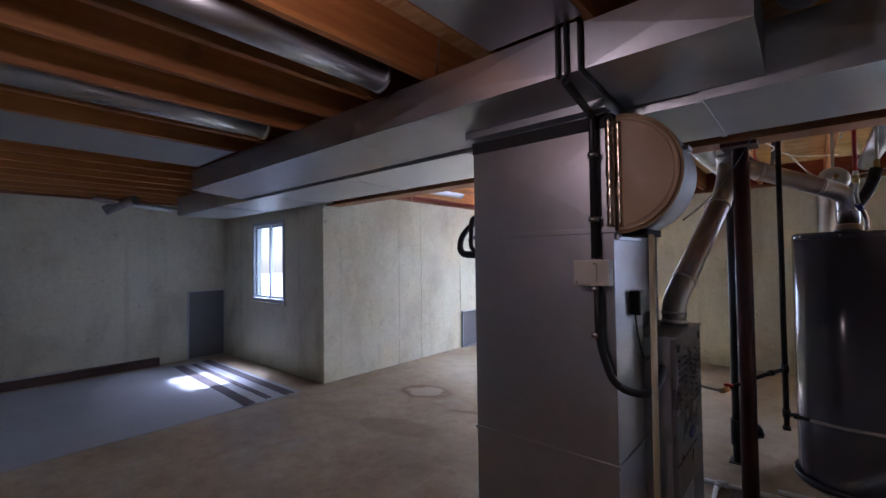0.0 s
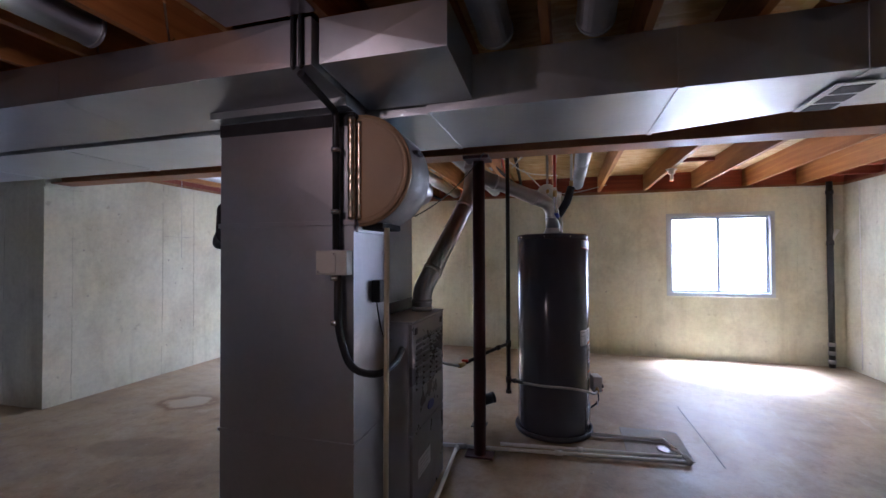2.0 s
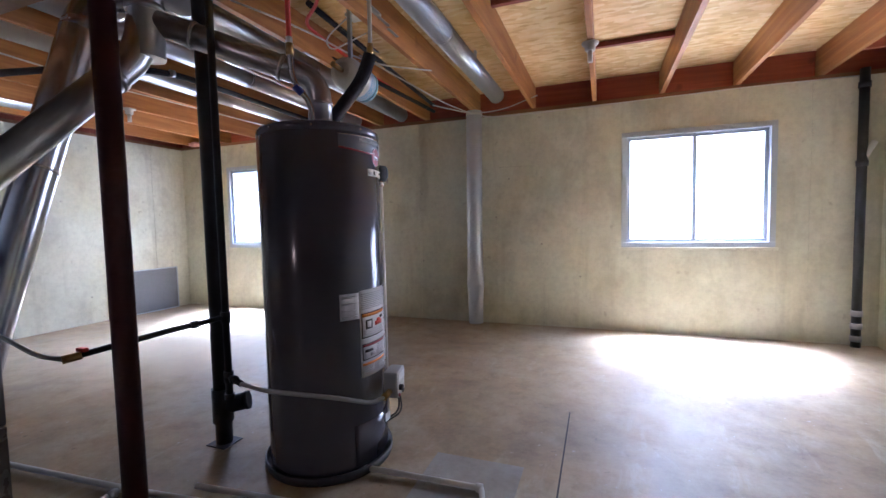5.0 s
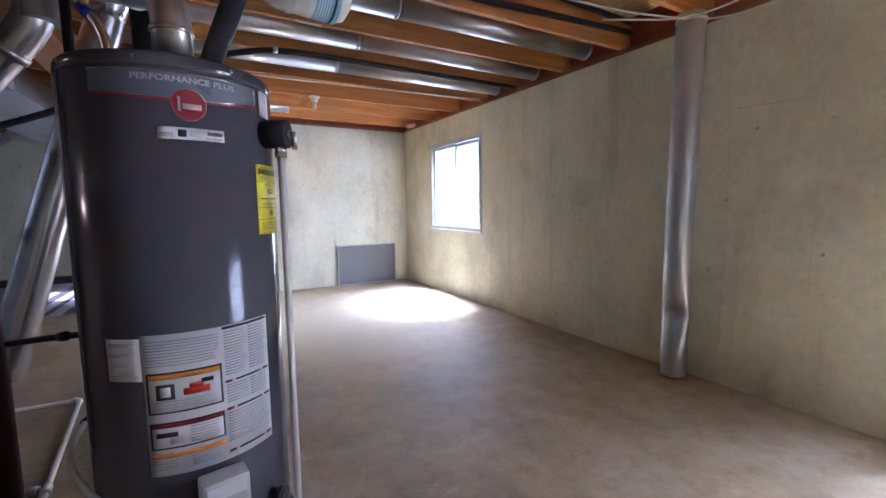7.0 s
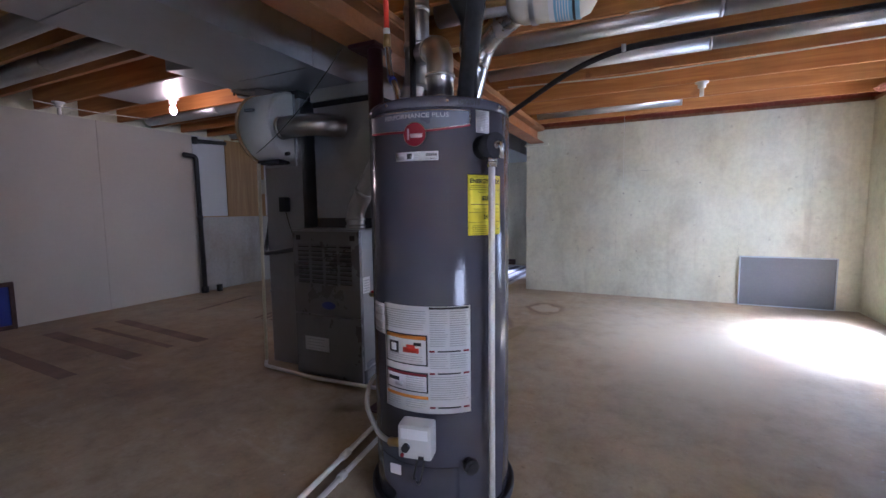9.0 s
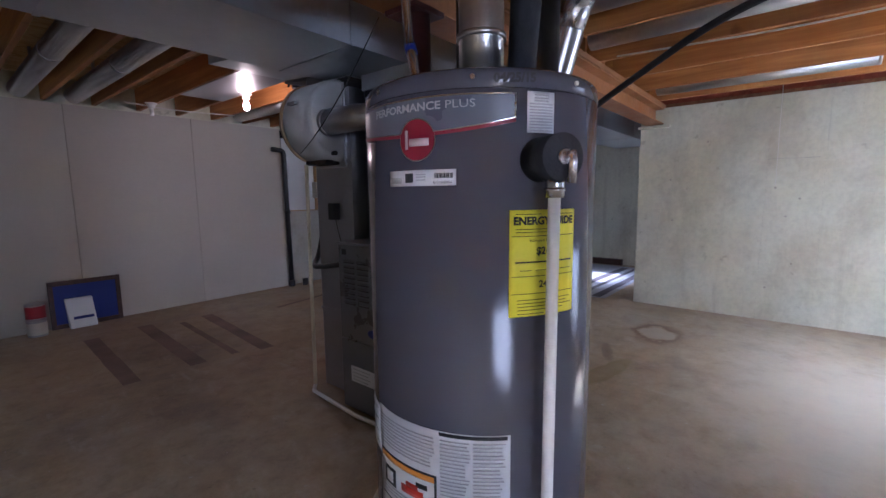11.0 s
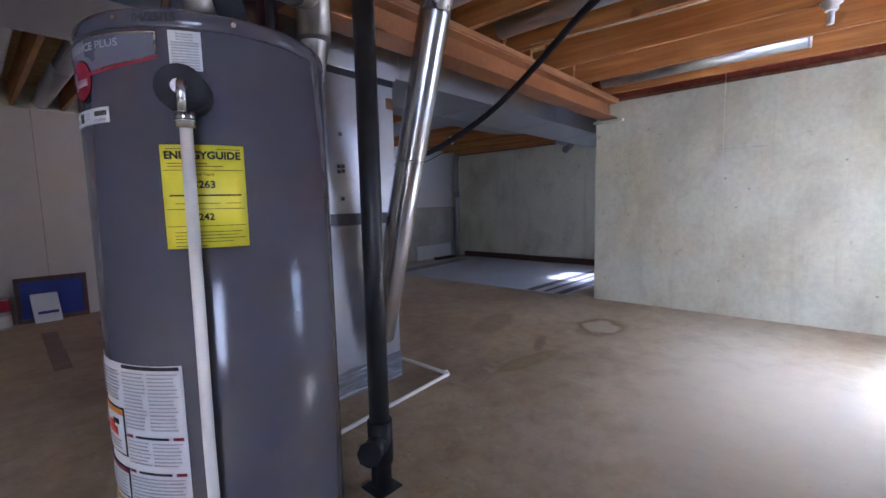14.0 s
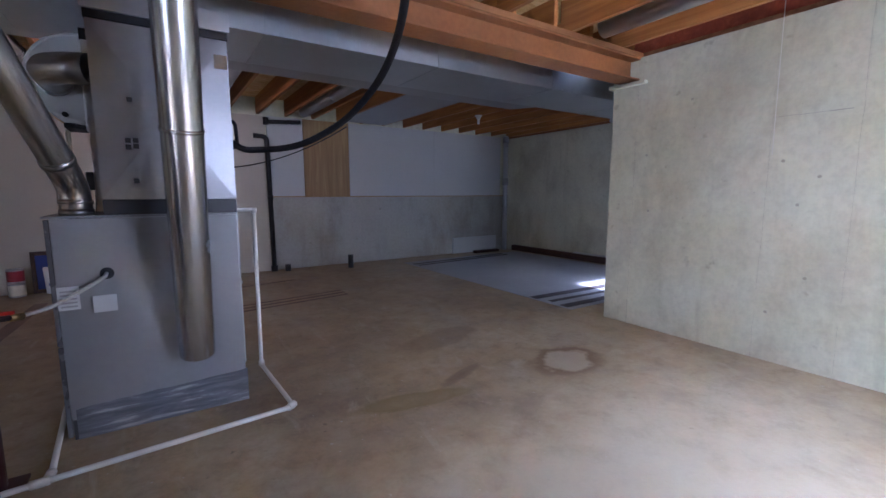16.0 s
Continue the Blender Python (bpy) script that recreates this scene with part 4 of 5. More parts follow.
# ---- column, stack, gas line ----
column = thing("steel_column", (-1.07, -0.80, 0), "dark red primed steel column under the beam", "column")
part("tube", tubed([(-1.07, -0.80, 0.012), (-1.07, -0.80, 2.112)], 0.044, 24), STEEL_RED, column)
part("base_plate", boxed(-1.17, -0.97, -0.86, -0.74, 0, 0.012, 0.003), STEEL_RED, column)
part("cap_plate", boxed(-1.16, -0.98, -0.92, -0.74, 2.112, 2.134, 0.003), STEEL_RED, column)
stack = thing("drain_stack", (-1.17, -0.19, 0), "black plastic drain stack with a floor clean-out", "pipe")
part("pipe", tubed([(-1.178, -0.262, 0.0), (-1.178, -0.262, 2.13)], 0.042, 22), BLACK, stack)
part("coupling", tubed([(-1.178, -0.262, 0.12), (-1.178, -0.262, 0.30)], 0.052, 22), BLACK, stack)
part("clean_out", tubed([(-1.178, -0.262, 0.20), (-1.078, -0.202, 0.22)], 0.045, 20), BLACK, stack)
part("plug", tubed([(-1.078, -0.202, 0.22), (-1.063, -0.193, 0.223)], 0.05, 8), BLACK, stack)
part("floor_flange", boxed(-1.24, -1.115, -0.325, -0.20, 0, 0.006, 0.003), BLACK, stack)
part("bend", tubed(bend([(-1.178, -0.262, 2.12), (-1.178, -0.262, 2.22), (-1.10, -0.33, 2.36), (-1.10, -0.33, 2.598)], 0.08, 5), 0.045, 22), BLACK, stack)
part("coupling", tubed([(-1.178, -0.262, 2.08), (-1.178, -0.262, 2.15)], 0.052, 22), BLACK, stack)

gas = thing("gas_line", (-0.90, -0.46, 0.3), "black iron gas pipe with drip leg", "gas pipe")
GX, GY = -0.905, -0.46
pipe_run(gas, [(GX, GY, 2.5), (GX, GY, 0.36)], 0.016, BLACK, (((GX, GY, 0.715), (GX, GY, 0.765)), ((GX, GY, 0.435), (GX, GY, 0.485)), ((GX, GY, 0.355), (GX, GY, 0.38))), 0.03)
pipe_run(gas, [(GX, GY, 0.74), (-1.02, -0.66, 0.715), (-1.165, -0.92, 0.672)], 0.012, BLACK, (((-0.96, -0.557, 0.728), (-0.975, -0.583, 0.725)),), 0.05, "branch")
part("flare_nut", tubed([(-1.155, -0.905, 0.674), (-1.185, -0.955, 0.666)], 0.017, 6), BRASS, gas, "brass flare nut")
part("valve_handle", boxed(-1.175, -1.13, -0.915, -0.895, 0.688, 0.702, 0.003), RED_PIPE, gas, "orange-red shut-off handle")
pipe_run(gas, [(-1.18, -0.95, 0.667), (-1.27, -0.985, 0.68), (-1.40, -1.02, 0.75), (-1.465, -1.06, 0.79), (-1.467, -1.085, 0.80)], 0.0085, CONNECTOR, (), 0.06, "flexible_connector")
pipe_run(gas, [(GX, GY, 0.46), (-0.79, -0.50, 0.452)], 0.013, BLACK, (((-0.845, -0.48, 0.456), (-0.865, -0.474, 0.457)),), 0.03, "branch")

# ---- condensate pipes ----
cond = thing("condensate_pipe", (-1.2, -0.75, 0), "white plastic condensate pipe along the slab", "pipe")
R = 0.0125
pipe_run(cond, [(-2.05, -1.40, 1.08), (-2.195, -1.42, 1.08), (-2.195, -1.45, 0.05), (-2.24, -0.81, 0.022), (-1.22, -0.735, 0.020), (0.34, -0.57, 0.020)], R, WHITE_PVC,
         (((-2.195, -1.42, 1.06), (-2.195, -1.42, 1.09)), ((-2.195, -1.45, 0.05), (-2.195, -1.44, 0.08)), ((-2.25, -0.84, 0.023), (-2.21, -0.808, 0.022)), ((-1.25, -0.737, 0.02), (-1.19, -0.732, 0.02)), ((-0.55, -0.664, 0.02), (-0.50, -0.659, 0.02)), ((0.31, -0.573, 0.02), (0.34, -0.57, 0.02))), 0.012)
pipe_run(cond, [(-1.25, -0.76, 0.020), (-1.20, -1.50, 0.020), (-1.24, -2.0, 0.020), (-1.27, -2.02, 0.05)], R, WHITE_PVC, (((-1.246, -0.80, 0.02), (-1.244, -0.77, 0.02)),), 0.012, "branch")
part("riser", tubed([(-1.27, -2.02, 0.045), (-1.27, -2.0, 1.56)], R, 14), YELLOWED, cond, "yellowed riser to the humidifier")
pipe_run(cond, [(0.34, -0.57, 0.02), (0.30, -0.42, 0.02), (0.26, -0.37, 0.012)], R, WHITE_PVC, (), 0.012, "branch")
line2 = thing("drain_pipe", (0, -0.3, 0), "second white plastic pipe from heater to floor drain", "pipe")
pipe_run(line2, [(-0.33, -0.26, 0.02), (0.24, -0.24, 0.02), (0.29, -0.38, 0.018)], R, WHITE_PVC, (((0.22, -0.241, 0.02), (0.245, -0.24, 0.02)),), 0.012)
line3 = thing("drain_pipe", (-0.7, -0.6, 0), "parallel white plastic pipe on the slab", "pipe")
pipe_run(line3, [(-0.95, -0.62, 0.02), (0.30, -0.50, 0.02)], R, WHITE_PVC, (((-0.40, -0.567, 0.02), (-0.36, -0.563, 0.02)),), 0.012)

# ---- water heater ----
HX, HY, HR = -0.575, -0.155, 0.286
heater = thing("water_heater", (HX, HY, 0), "tall charcoal enamel gas water heater with paper labels", "water heater")


def on_tank(angle, z, r=HR):
    a = radians(angle)
    return Vector((HX + r * math.cos(a), HY + r * math.sin(a), z))


def wrap(a0, a1, z0, z1, lift=0.0012, thick=0.0008):
    """A thin sheet laid round the tank between two angles and heights."""
    bm = bmesh.new()
    n = max(2, int(abs(a1 - a0) / 4))
    rows = [[bm.verts.new(on_tank(a0 + (a1 - a0) * k / n, z, HR + lift + h)) for k in range(n + 1)] for z, h in ((z0, thick), (z1, thick), (z1, 0), (z0, 0))]
    for p, q in zip(rows, rows[1:] + rows[:1]):
        for k in range(n):
            bm.faces.new((p[k], p[k + 1], q[k + 1], q[k])).smooth = True
    bm.faces.new([r[0] for r in rows])
    bm.faces.new([r[-1] for r in rows])
    return bm


def wrap_words(words, angle, z, height, lift=0.003, bold=0.0, tilt=0.0, wide=1.0, ends=False):
    """Flat words round the tank, from an angle rightwards, or ending there."""
    bm = lettering(words, height, bold)
    back = max(v.co.x for v in bm.verts) if ends else 0.0
    for v in bm.verts:
        v.co.x = (v.co.x - back) * wide
    bmesh.ops.triangulate(bm, faces=bm.faces)
    for v in bm.verts:
        v.co = on_tank(angle + math.degrees(v.co.x / HR), z + v.co.y + tilt * v.co.x, HR + lift)
    return bm


bm = bmesh.new()
lathe(bm, [(0.27, 0.02), (0.283, 0.03), (HR, 0.05), (HR, 1.558), (0.2835, 1.5605)], (HX, HY, 0), 72)
tank = part("tank", bm, TANK, heater, "glossy charcoal enamel jacket")
bm = bmesh.new()
lathe(bm, [(0.2835, 1.5607), (0.2862, 1.563), (0.2862, 1.583), (0.2835, 1.592), (0.277, 1.599), (0.266, 1.603), (0.06, 1.612)], (HX, HY, 0), 72)
cap = part("top_cap", bm, TANK, heater)
for a in (-60, -15, 32, 78, 122, 170, 215, 260):
    p, q = on_tank(a, 1.580, 0.285), on_tank(a, 1.580, 0.2895)
    part("screw", tubed([p, q], 0.005, 8), CHROME, cap)
bm = bmesh.new()
lathe(bm, [(0.305, 0.0), (0.312, 0.015), (0.312, 0.04), (0.304, 0.042), (0.30, 0.012)], (HX, HY, 0), 56)
part("base_ring", bm, CABINET_DARK, heater, "dark drip ring under the tank")
# burner door with its frame
part("burner_door", wrap(-32, 38, 0.05, 0.235, 0.0015, 0.004), TANK, heater)
# main paper label with its boxes and lines of print
lab = part("main_label", wrap(-23, 47.8, 0.447, 0.852), PAPER, heater, "large white paper instruction label")
side = part("side_label", wrap(-42, -23.3, 0.725, 0.844), PAPER, heater, "small white paper data label")
for a1, z in ((-26, 0.832), (-29, 0.826), (-26, 0.802), (-31, 0.797), (-27, 0.770), (-25, 0.742), (-30, 0.736)):
    part("print_line", wrap(-40.5, a1, z - 0.003, z, 0.0022), GREY_INK, side)
for (a0, a1, z0, z1, mat) in ((-21.5, 15.6, 0.628, 0.745, INK), (-21.5, 15.6, 0.525, 0.602, INK), (17, 46.5, 0.842, 0.850, INK)):
    part("black_border", wrap(a0, a1, z0, z1, 0.0022), mat, lab)
part("white_field", wrap(-20.4, 14.5, 0.633, 0.726, 0.0032), PAPER, lab)
part("white_field", wrap(-20.4, 14.5, 0.530, 0.587, 0.0032), PAPER, lab)
part("orange_bar", wrap(-20.4, 14.5, 0.727, 0.740, 0.0032), ORANGE, lab)
part("red_bar", wrap(-20.4, 14.5, 0.588, 0.597, 0.0032), RED, lab)
part("orange_bar", wrap(-21.5, 15.6, 0.500, 0.512, 0.0022), ORANGE, lab)
for a0, a1, z0, z1, mat in ((-17, -8, 0.668, 0.712, INK), (-4, 9, 0.675, 0.694, RED_PIPE), (-1, 6, 0.694, 0.706, RED_PIPE), (5, 11, 0.703, 0.715, INK), (-18.5, -8, 0.560, 0.574, INK), (-12, -5, 0.540, 0.556, GREY_INK)):
    part("pictogram", wrap(a0, a1, z0, z1, 0.0042), mat, lab)
part("pictogram", wrap(-15, -10, 0.676, 0.704, 0.0052), PAPER, lab)
rnd = random.Random(4)
for a0, a1, z0, z1 in ((-21.5, 15, 0.76, 0.835), (17.5, 31, 0.70, 0.835), (32, 46, 0.70, 0.835), (17.5, 31, 0.615, 0.675), (32, 46, 0.615, 0.675), (17.5, 46, 0.50, 0.59), (-2, 14, 0.535, 0.582), (-19, 12, 0.637, 0.664), (-21.5, -4, 0.462, 0.495), (-2, 15, 0.462, 0.495)):
    z = z1
    while z > z0 + 0.004:
        part("print_line", wrap(a0, a1 - rnd.random() * 3, z - 0.0026, z, 0.0042), GREY_INK, lab)
        z -= 0.0085
for z in (0.688, 0.604, 0.474):
    part("red_rule", wrap(17, 21, z - 0.006, z + 0.001, 0.0042), RED, lab)
    part("red_rule", wrap(42, 46.5, z - 0.006, z + 0.001, 0.0042), RED, lab)
    part("print_line", wrap(23, 40, z - 0.005, z, 0.0042), INK, lab)
# yellow energy label
eg = part("energy_label", wrap(46.5, 78.5, 1.108, 1.326), YELLOW, heater, "bright yellow energy label")
part("lettering", wrap_words("ENERGYGUIDE", 48.0, 1.297, 0.0152, 0.0032, 0.0009), INK, eg)
part("lettering", wrap_words("Estimated Yearly", 55, 1.262, 0.006), INK, eg)
part("lettering", wrap_words("$263", 58, 1.236, 0.015, 0.0032, 0.0006), INK, eg)
part("lettering", wrap_words("242", 59.5, 1.168, 0.014, 0.0032, 0.0006), INK, eg)
part("scale_bar", wrap(49, 76.5, 1.219, 1.222, 0.0022), INK, eg)
for a0, a1, z in ((47.5, 77.5, 1.274), (47.5, 77.5, 1.192), (47.5, 77.5, 1.156), (49, 64, 1.288), (49, 70, 1.282), (49, 60, 1.318), (68, 77, 1.318), (50, 76, 1.143), (50, 74, 1.136), (50, 77, 1.129), (50, 72, 1.122), (50, 62, 1.114), (51, 56, 1.204), (70, 76, 1.204), (58, 68, 1.204)):
    part("print_line", wrap(a0, a1, z - 0.0012, z, 0.0022), INK, eg)
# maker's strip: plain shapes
def rise(a):
    return 0.022 * ((a - 8) / 40) ** 2 * (1 if a > 8 else 0.5)


def strip(low, high, lift):
    """A sheet round the tank whose edges follow the curved red line."""
    bm = bmesh.new()
    n = 40
    angles = [-38 + 86.7 * k / n for k in range(n + 1)]
    rows = [[bm.verts.new(on_tank(a, f(a), HR + lift)) for a in angles] for f in (low, high)]
    for k in range(n):
        bm.faces.new((rows[0][k], rows[0][k + 1], rows[1][k + 1], rows[1][k])).smooth = True
    return bm


bd = part("name_band", strip(lambda a: 1.481 + rise(a), lambda a: 1.549, 0.0012), BAND, heater, "blue-grey name band with silver edge")
part("silver_edge", wrap(-38, 48.7, 1.547, 1.550, 0.0022), CHROME, bd)
part("silver_edge", wrap(48.1, 48.8, 1.505, 1.547, 0.0022), CHROME, bd)
part("silver_edge", strip(lambda a: 1.4805 + rise(a), lambda a: 1.4825 + rise(a), 0.0024), CHROME, bd)
part("red_line", strip(lambda a: 1.4735 + rise(a), lambda a: 1.4805 + rise(a), 0.0022), RED, bd)
part("lettering", wrap_words("PERFORMANCE", 19.4, 1.5245, 0.0150, 0.0028, 0.0006, 0.0, 1.22, True), SILVER_INK, bd, "bold silver capitals")
part("lettering", wrap_words("PLUS", 21.0, 1.5245, 0.0150, 0.0028, 0.0, 0.0, 1.32), SILVER_INK, bd, "thin silver capitals")
bm = bmesh.new()
for r, h in ((0.043, 0.0022),):
    c = bm.verts.new(on_tank(8.5, 1.468, HR + h))
    ring = [bm.verts.new(on_tank(8.5 + math.degrees(r * math.cos(2 * math.pi * k / 36) / HR), 1.468 + r * math.sin(2 * math.pi * k / 36), HR + h)) for k in range(36)]
    for k in range(36):
        bm.faces.new((c, ring[k], ring[(k + 1) % 36]))
disc = part("badge", bm, CHROME, heater, "round red maker badge with silver edge")
bm = bmesh.new()
c = bm.verts.new(on_tank(8.5, 1.468, HR + 0.0032))
ring = [bm.verts.new(on_tank(8.5 + math.degrees(0.0405 * math.cos(2 * math.pi * k / 36) / HR), 1.468 + 0.0405 * math.sin(2 * math.pi * k / 36), HR + 0.0032)) for k in range(36)]
for k in range(36):
    bm.faces.new((c, ring[k], ring[(k + 1) % 36]))
part("red_field", bm, RED, disc)
for a0, a1, z0, z1 in ((3.2, 4.6, 1.450, 1.488), (5.2, 14.4, 1.4555, 1.4705)):
    part("logo_bar", wrap(a0, a1, z0, z1, 0.0042), LOGO, disc)
sb = part("serial_label", wrap(-7, 25.5, 1.376, 1.408), PAPER, heater, "white serial number label")
part("lettering", wrap_words("0131500454", 16, 1.380, 0.0055), INK, sb)
for k in range(16):
    part("bar", wrap(16.5 + 0.5 * k, 16.7 + 0.5 * k + 0.12 * (k % 3), 1.391, 1.401, 0.0022), INK, sb)
part("code_block", wrap(2.5, 6.5, 1.383, 1.402, 0.0022), INK, sb)
part("print_block", wrap(-6, 0.5, 1.382, 1.394, 0.0022), GREY_INK, sb)
for z in (1.400, 1.395, 1.389):
    part("print_line", wrap(8, 12.5, z - 0.002, z, 0.0022), GREY_INK, sb)
vt = part("valve_label", wrap(53.3, 65.3, 1.476, 1.554), PAPER, heater, "small white warning label")
for k in range(13):
    part("print_line", wrap(54.2 + (2 if k < 3 else 0), 64.4 - (2 if k < 3 else 0), 1.546 - 0.0056 * k, 1.549 - 0.0056 * k, 0.0022), GREY_INK, vt)
part("date", wrap_words("04/25/15", 40, 1.569, 0.0165, 0.0016, 0.0011, 0.03), INK, cap, "handwritten date in black marker")
# gas control
valve = part("gas_control", None or boxed(-0.062, 0.062, -0.035, 0.035, 0, 0.125, 0.012), GREY_PLASTIC, heater, "pale grey gas control box")
pa = on_tank(10.5, 0.318, 0.345)
valve.matrix_local = Matrix.Translation(pa - Vector((HX, HY, 0))) @ Euler((0, 0, radians(10.5 + 90))).to_matrix().to_4x4() @ Matrix.Translation((HX, HY, 0))
# the pieces of the control share its place
for nm, bm, mat, lb in (("face_label", boxed(-0.05, 0.05, -0.0375, -0.0355, 0.075, 0.112), PAPER, "white instruction plate"),
                        ("knob", tubed([(-0.03, -0.052, 0.045), (-0.03, -0.034, 0.045)], 0.014, 16), INK, "black control knob"),
                        ("button", tubed([(-0.045, -0.042, 0.014), (-0.045, -0.034, 0.014)], 0.007, 10), RED, ""),
                        ("socket", boxed(0.015, 0.035, -0.04, -0.034, 0.004, 0.016), INK, "")):
    part(nm, bm, mat, valve, lb)
part("igniter_lead", tubed(bend([on_tank(12, 0.33, 0.36), on_tank(9, 0.24, 0.372), on_tank(5, 0.19, 0.30)], 0.04), 0.004, 8), BLACK, heater)
part("igniter_lead", tubed(bend([on_tank(16, 0.33, 0.36), on_tank(13, 0.22, 0.378), on_tank(6, 0.18, 0.30)], 0.04), 0.004, 8), BLACK, heater)
part("gas_connector", tubed(bend([Vector((-0.795, -0.498, 0.452)), on_tank(-100, 0.44, 0.36), on_tank(-73, 0.43, 0.332), on_tank(-46, 0.40, 0.335), on_tank(-20, 0.338, 0.34), on_tank(-4, 0.345, 0.35), on_tank(2, 0.36, 0.34)], 0.06), 0.0095, 12), CONNECTOR, heater, "grey coated flexible gas connector")
part("flare_nut", tubed([on_tank(-9, 0.342, 0.347), on_tank(0, 0.352, 0.346)], 0.016, 6), BRASS, heater, "brass flare nut")
part("hang_tag", boxed(HX + 0.345, HX + 0.348, HY - 0.05, HY - 0.005, 0.225, 0.262), PAPER, heater, "small white hang tag")
# relief valve in its foam collar, with the discharge pipe
pt = [on_tank(59.5, 1.424, HR - 0.005), on_tank(59.5, 1.424, HR + 0.075)]
part("foam_collar", tubed(pt, 0.044, 28), FOAM, heater, "black foam collar round the relief valve")
part("valve_body", tubed([on_tank(59.5, 1.424, HR + 0.07), on_tank(59.5, 1.424, HR + 0.085)], 0.014, 16), CHROME, heater, "nickel relief valve")
part("valve_lever", tubed([on_tank(60.5, 1.432, HR + 0.09), on_tank(60.5, 1.418, HR + 0.094), on_tank(60.3, 1.376, HR + 0.094)], 0.0085, 10), CHROME, heater)
px, py = on_tank(59.5, 0, HR + 0.05).xy
part("pipe_adapter", tubed([(px, py, 1.350), (px, py, 1.398)], 0.0185, 16), CHROME, heater)
part("adapter_rib", tubed([(px, py, 1.362), (px, py, 1.368)], 0.0205, 16), CHROME, heater)
part("discharge_pipe", tubed([(px, py, 1.352), (px + 0.005, py, 0.7), (px + 0.002, py, 0.06)], 0.0118, 14), WHITE_PVC, heater, "white plastic discharge pipe")
part("drain_valve", tubed([on_tank(45, 0.25, HR - 0.01), on_tank(45, 0.25, HR + 0.05)], 0.018, 14), BLACK, heater, "black drain valve")
part("drain_knob", tubed([on_tank(45, 0.25, HR + 0.03), on_tank(45, 0.25, HR + 0.045)], 0.03, 8), BLACK, heater)
bm = bmesh.new()
lathe(bm, [(0.075, 1.612), (0.07, 1.63), (0.055, 1.66), (0.053, 1.67)], (-0.57, -0.145, 0), 28)
part("draft_hood", bm, ALU, heater, "aluminium draft hood")
# water lines above the heater
cold = thing("cold_water_line", (-0.66, 0.02, 1.6), "black foam-wrapped water pipe from heater to ceiling", "pipe")
pipe_run(cold, [(-0.60, -0.05, 1.612), (-0.585, -0.038, 1.68), (-0.45, 0.055, 1.90), (-0.415, 0.085, 2.03)], 0.034, FOAM, (), 0.08)
part("brass_valve", tubed([(-0.415, 0.085, 2.028), (-0.413, 0.087, 2.09)], 0.017, 10), BRASS, cold, "brass ball valve")
part("valve_lever", boxed(-0.418, -0.408, 0.09, 0.175, 2.075, 2.083, 0.002), CHROME, cold)
part("riser", tubed(bend([(-0.413, 0.087, 2.085), (-0.41, 0.09, 2.42), (-0.36, 0.26, 2.45), (-0.04, -0.07, 2.47)], 0.06), 0.011, 12), WHITE_PVC, cold, "white flexible water pipe")
hot = thing("hot_water_line", (-0.5, -0.3, 1.6), "ribbed steel water connector with red plastic pipe", "pipe")
pts = bend([(-0.50, -0.30, 1.612), (-0.50, -0.31, 1.70), (-0.545, -0.37, 1.78), (-0.545, -0.38, 1.90)], 0.07, 8)
dense = []
for a, b in zip(pts, pts[1:]):
    m = max(1, int((b - a).length / 0.005))
    dense += [a.lerp(b, k / m) for k in range(m)]
part("ribbed_connector", tubed(dense, 0.012, 12, True, [0.0115 + 0.002 * (k % 2) for k in range(len(dense))]), CHROME, hot)
part("blue_tape", tubed([(-0.522, -0.338, 1.735), (-0.54, -0.362, 1.765)], 0.0165, 12), BLUE, hot, "blue tape wrap")
part("fitting", tubed([(-0.545, -0.38, 1.89), (-0.545, -0.38, 1.94)], 0.017, 8), BRASS, hot)
part("red_pipe", tubed(bend([(-0.545, -0.38, 1.93), (-0.545, -0.385, 2.42), (-0.60, 0.2, 2.46), (-0.62, 2.6, 2.46)], 0.08), 0.011, 12), RED_PIPE, hot, "red flexible water pipe")
part("white_band", tubed([(-0.545, -0.38, 1.935), (-0.545, -0.381, 1.965)], 0.014, 12), WHITE_PVC, hot)

branch = thing("red_branch_pipe", (-0.85, 0.3, 2.45), "red flexible water pipe branching under the subfloor", "pipe")
part("pipe", tubed(bend([(-0.56, -0.22, 2.46), (-0.83, 0.24, 2.46), (-1.08, 0.42, 2.45), (-1.17, 1.4, 2.45), (-1.17, 2.6, 2.46)], 0.10), 0.011, 12), RED_PIPE, branch)
part("tee", tubed([(-0.58, -0.185, 2.46), (-0.61, -0.135, 2.46)], 0.018, 10), BRASS, branch, "brass tee fitting")
part("hanger", boxed(-1.175, -1.165, 1.1, 1.13, 2.46, JT - 0.001), GALV, branch)
clamp = thing("pipe_bracket", (-0.66, 0.38, 2.45), "white plastic pipe bracket below the subfloor", "bracket")
part("plate", boxed(-0.76, -0.56, 0.40, 0.50, 2.43, 2.45, 0.004), WHITE_PVC, clamp)
part("rod", boxed(-0.67, -0.65, 0.44, 0.46, 2.45, JT - 0.001), GALV, clamp)
for k in range(5):
    part("strap_link", boxed(-0.535 - 0.008 * k, -0.515 - 0.008 * k, 0.02 + 0.14 * k, 0.155 + 0.14 * k, 2.44 - 0.012 * k, 2.443 - 0.012 * k), GALV, clamp, "perforated steel strap")
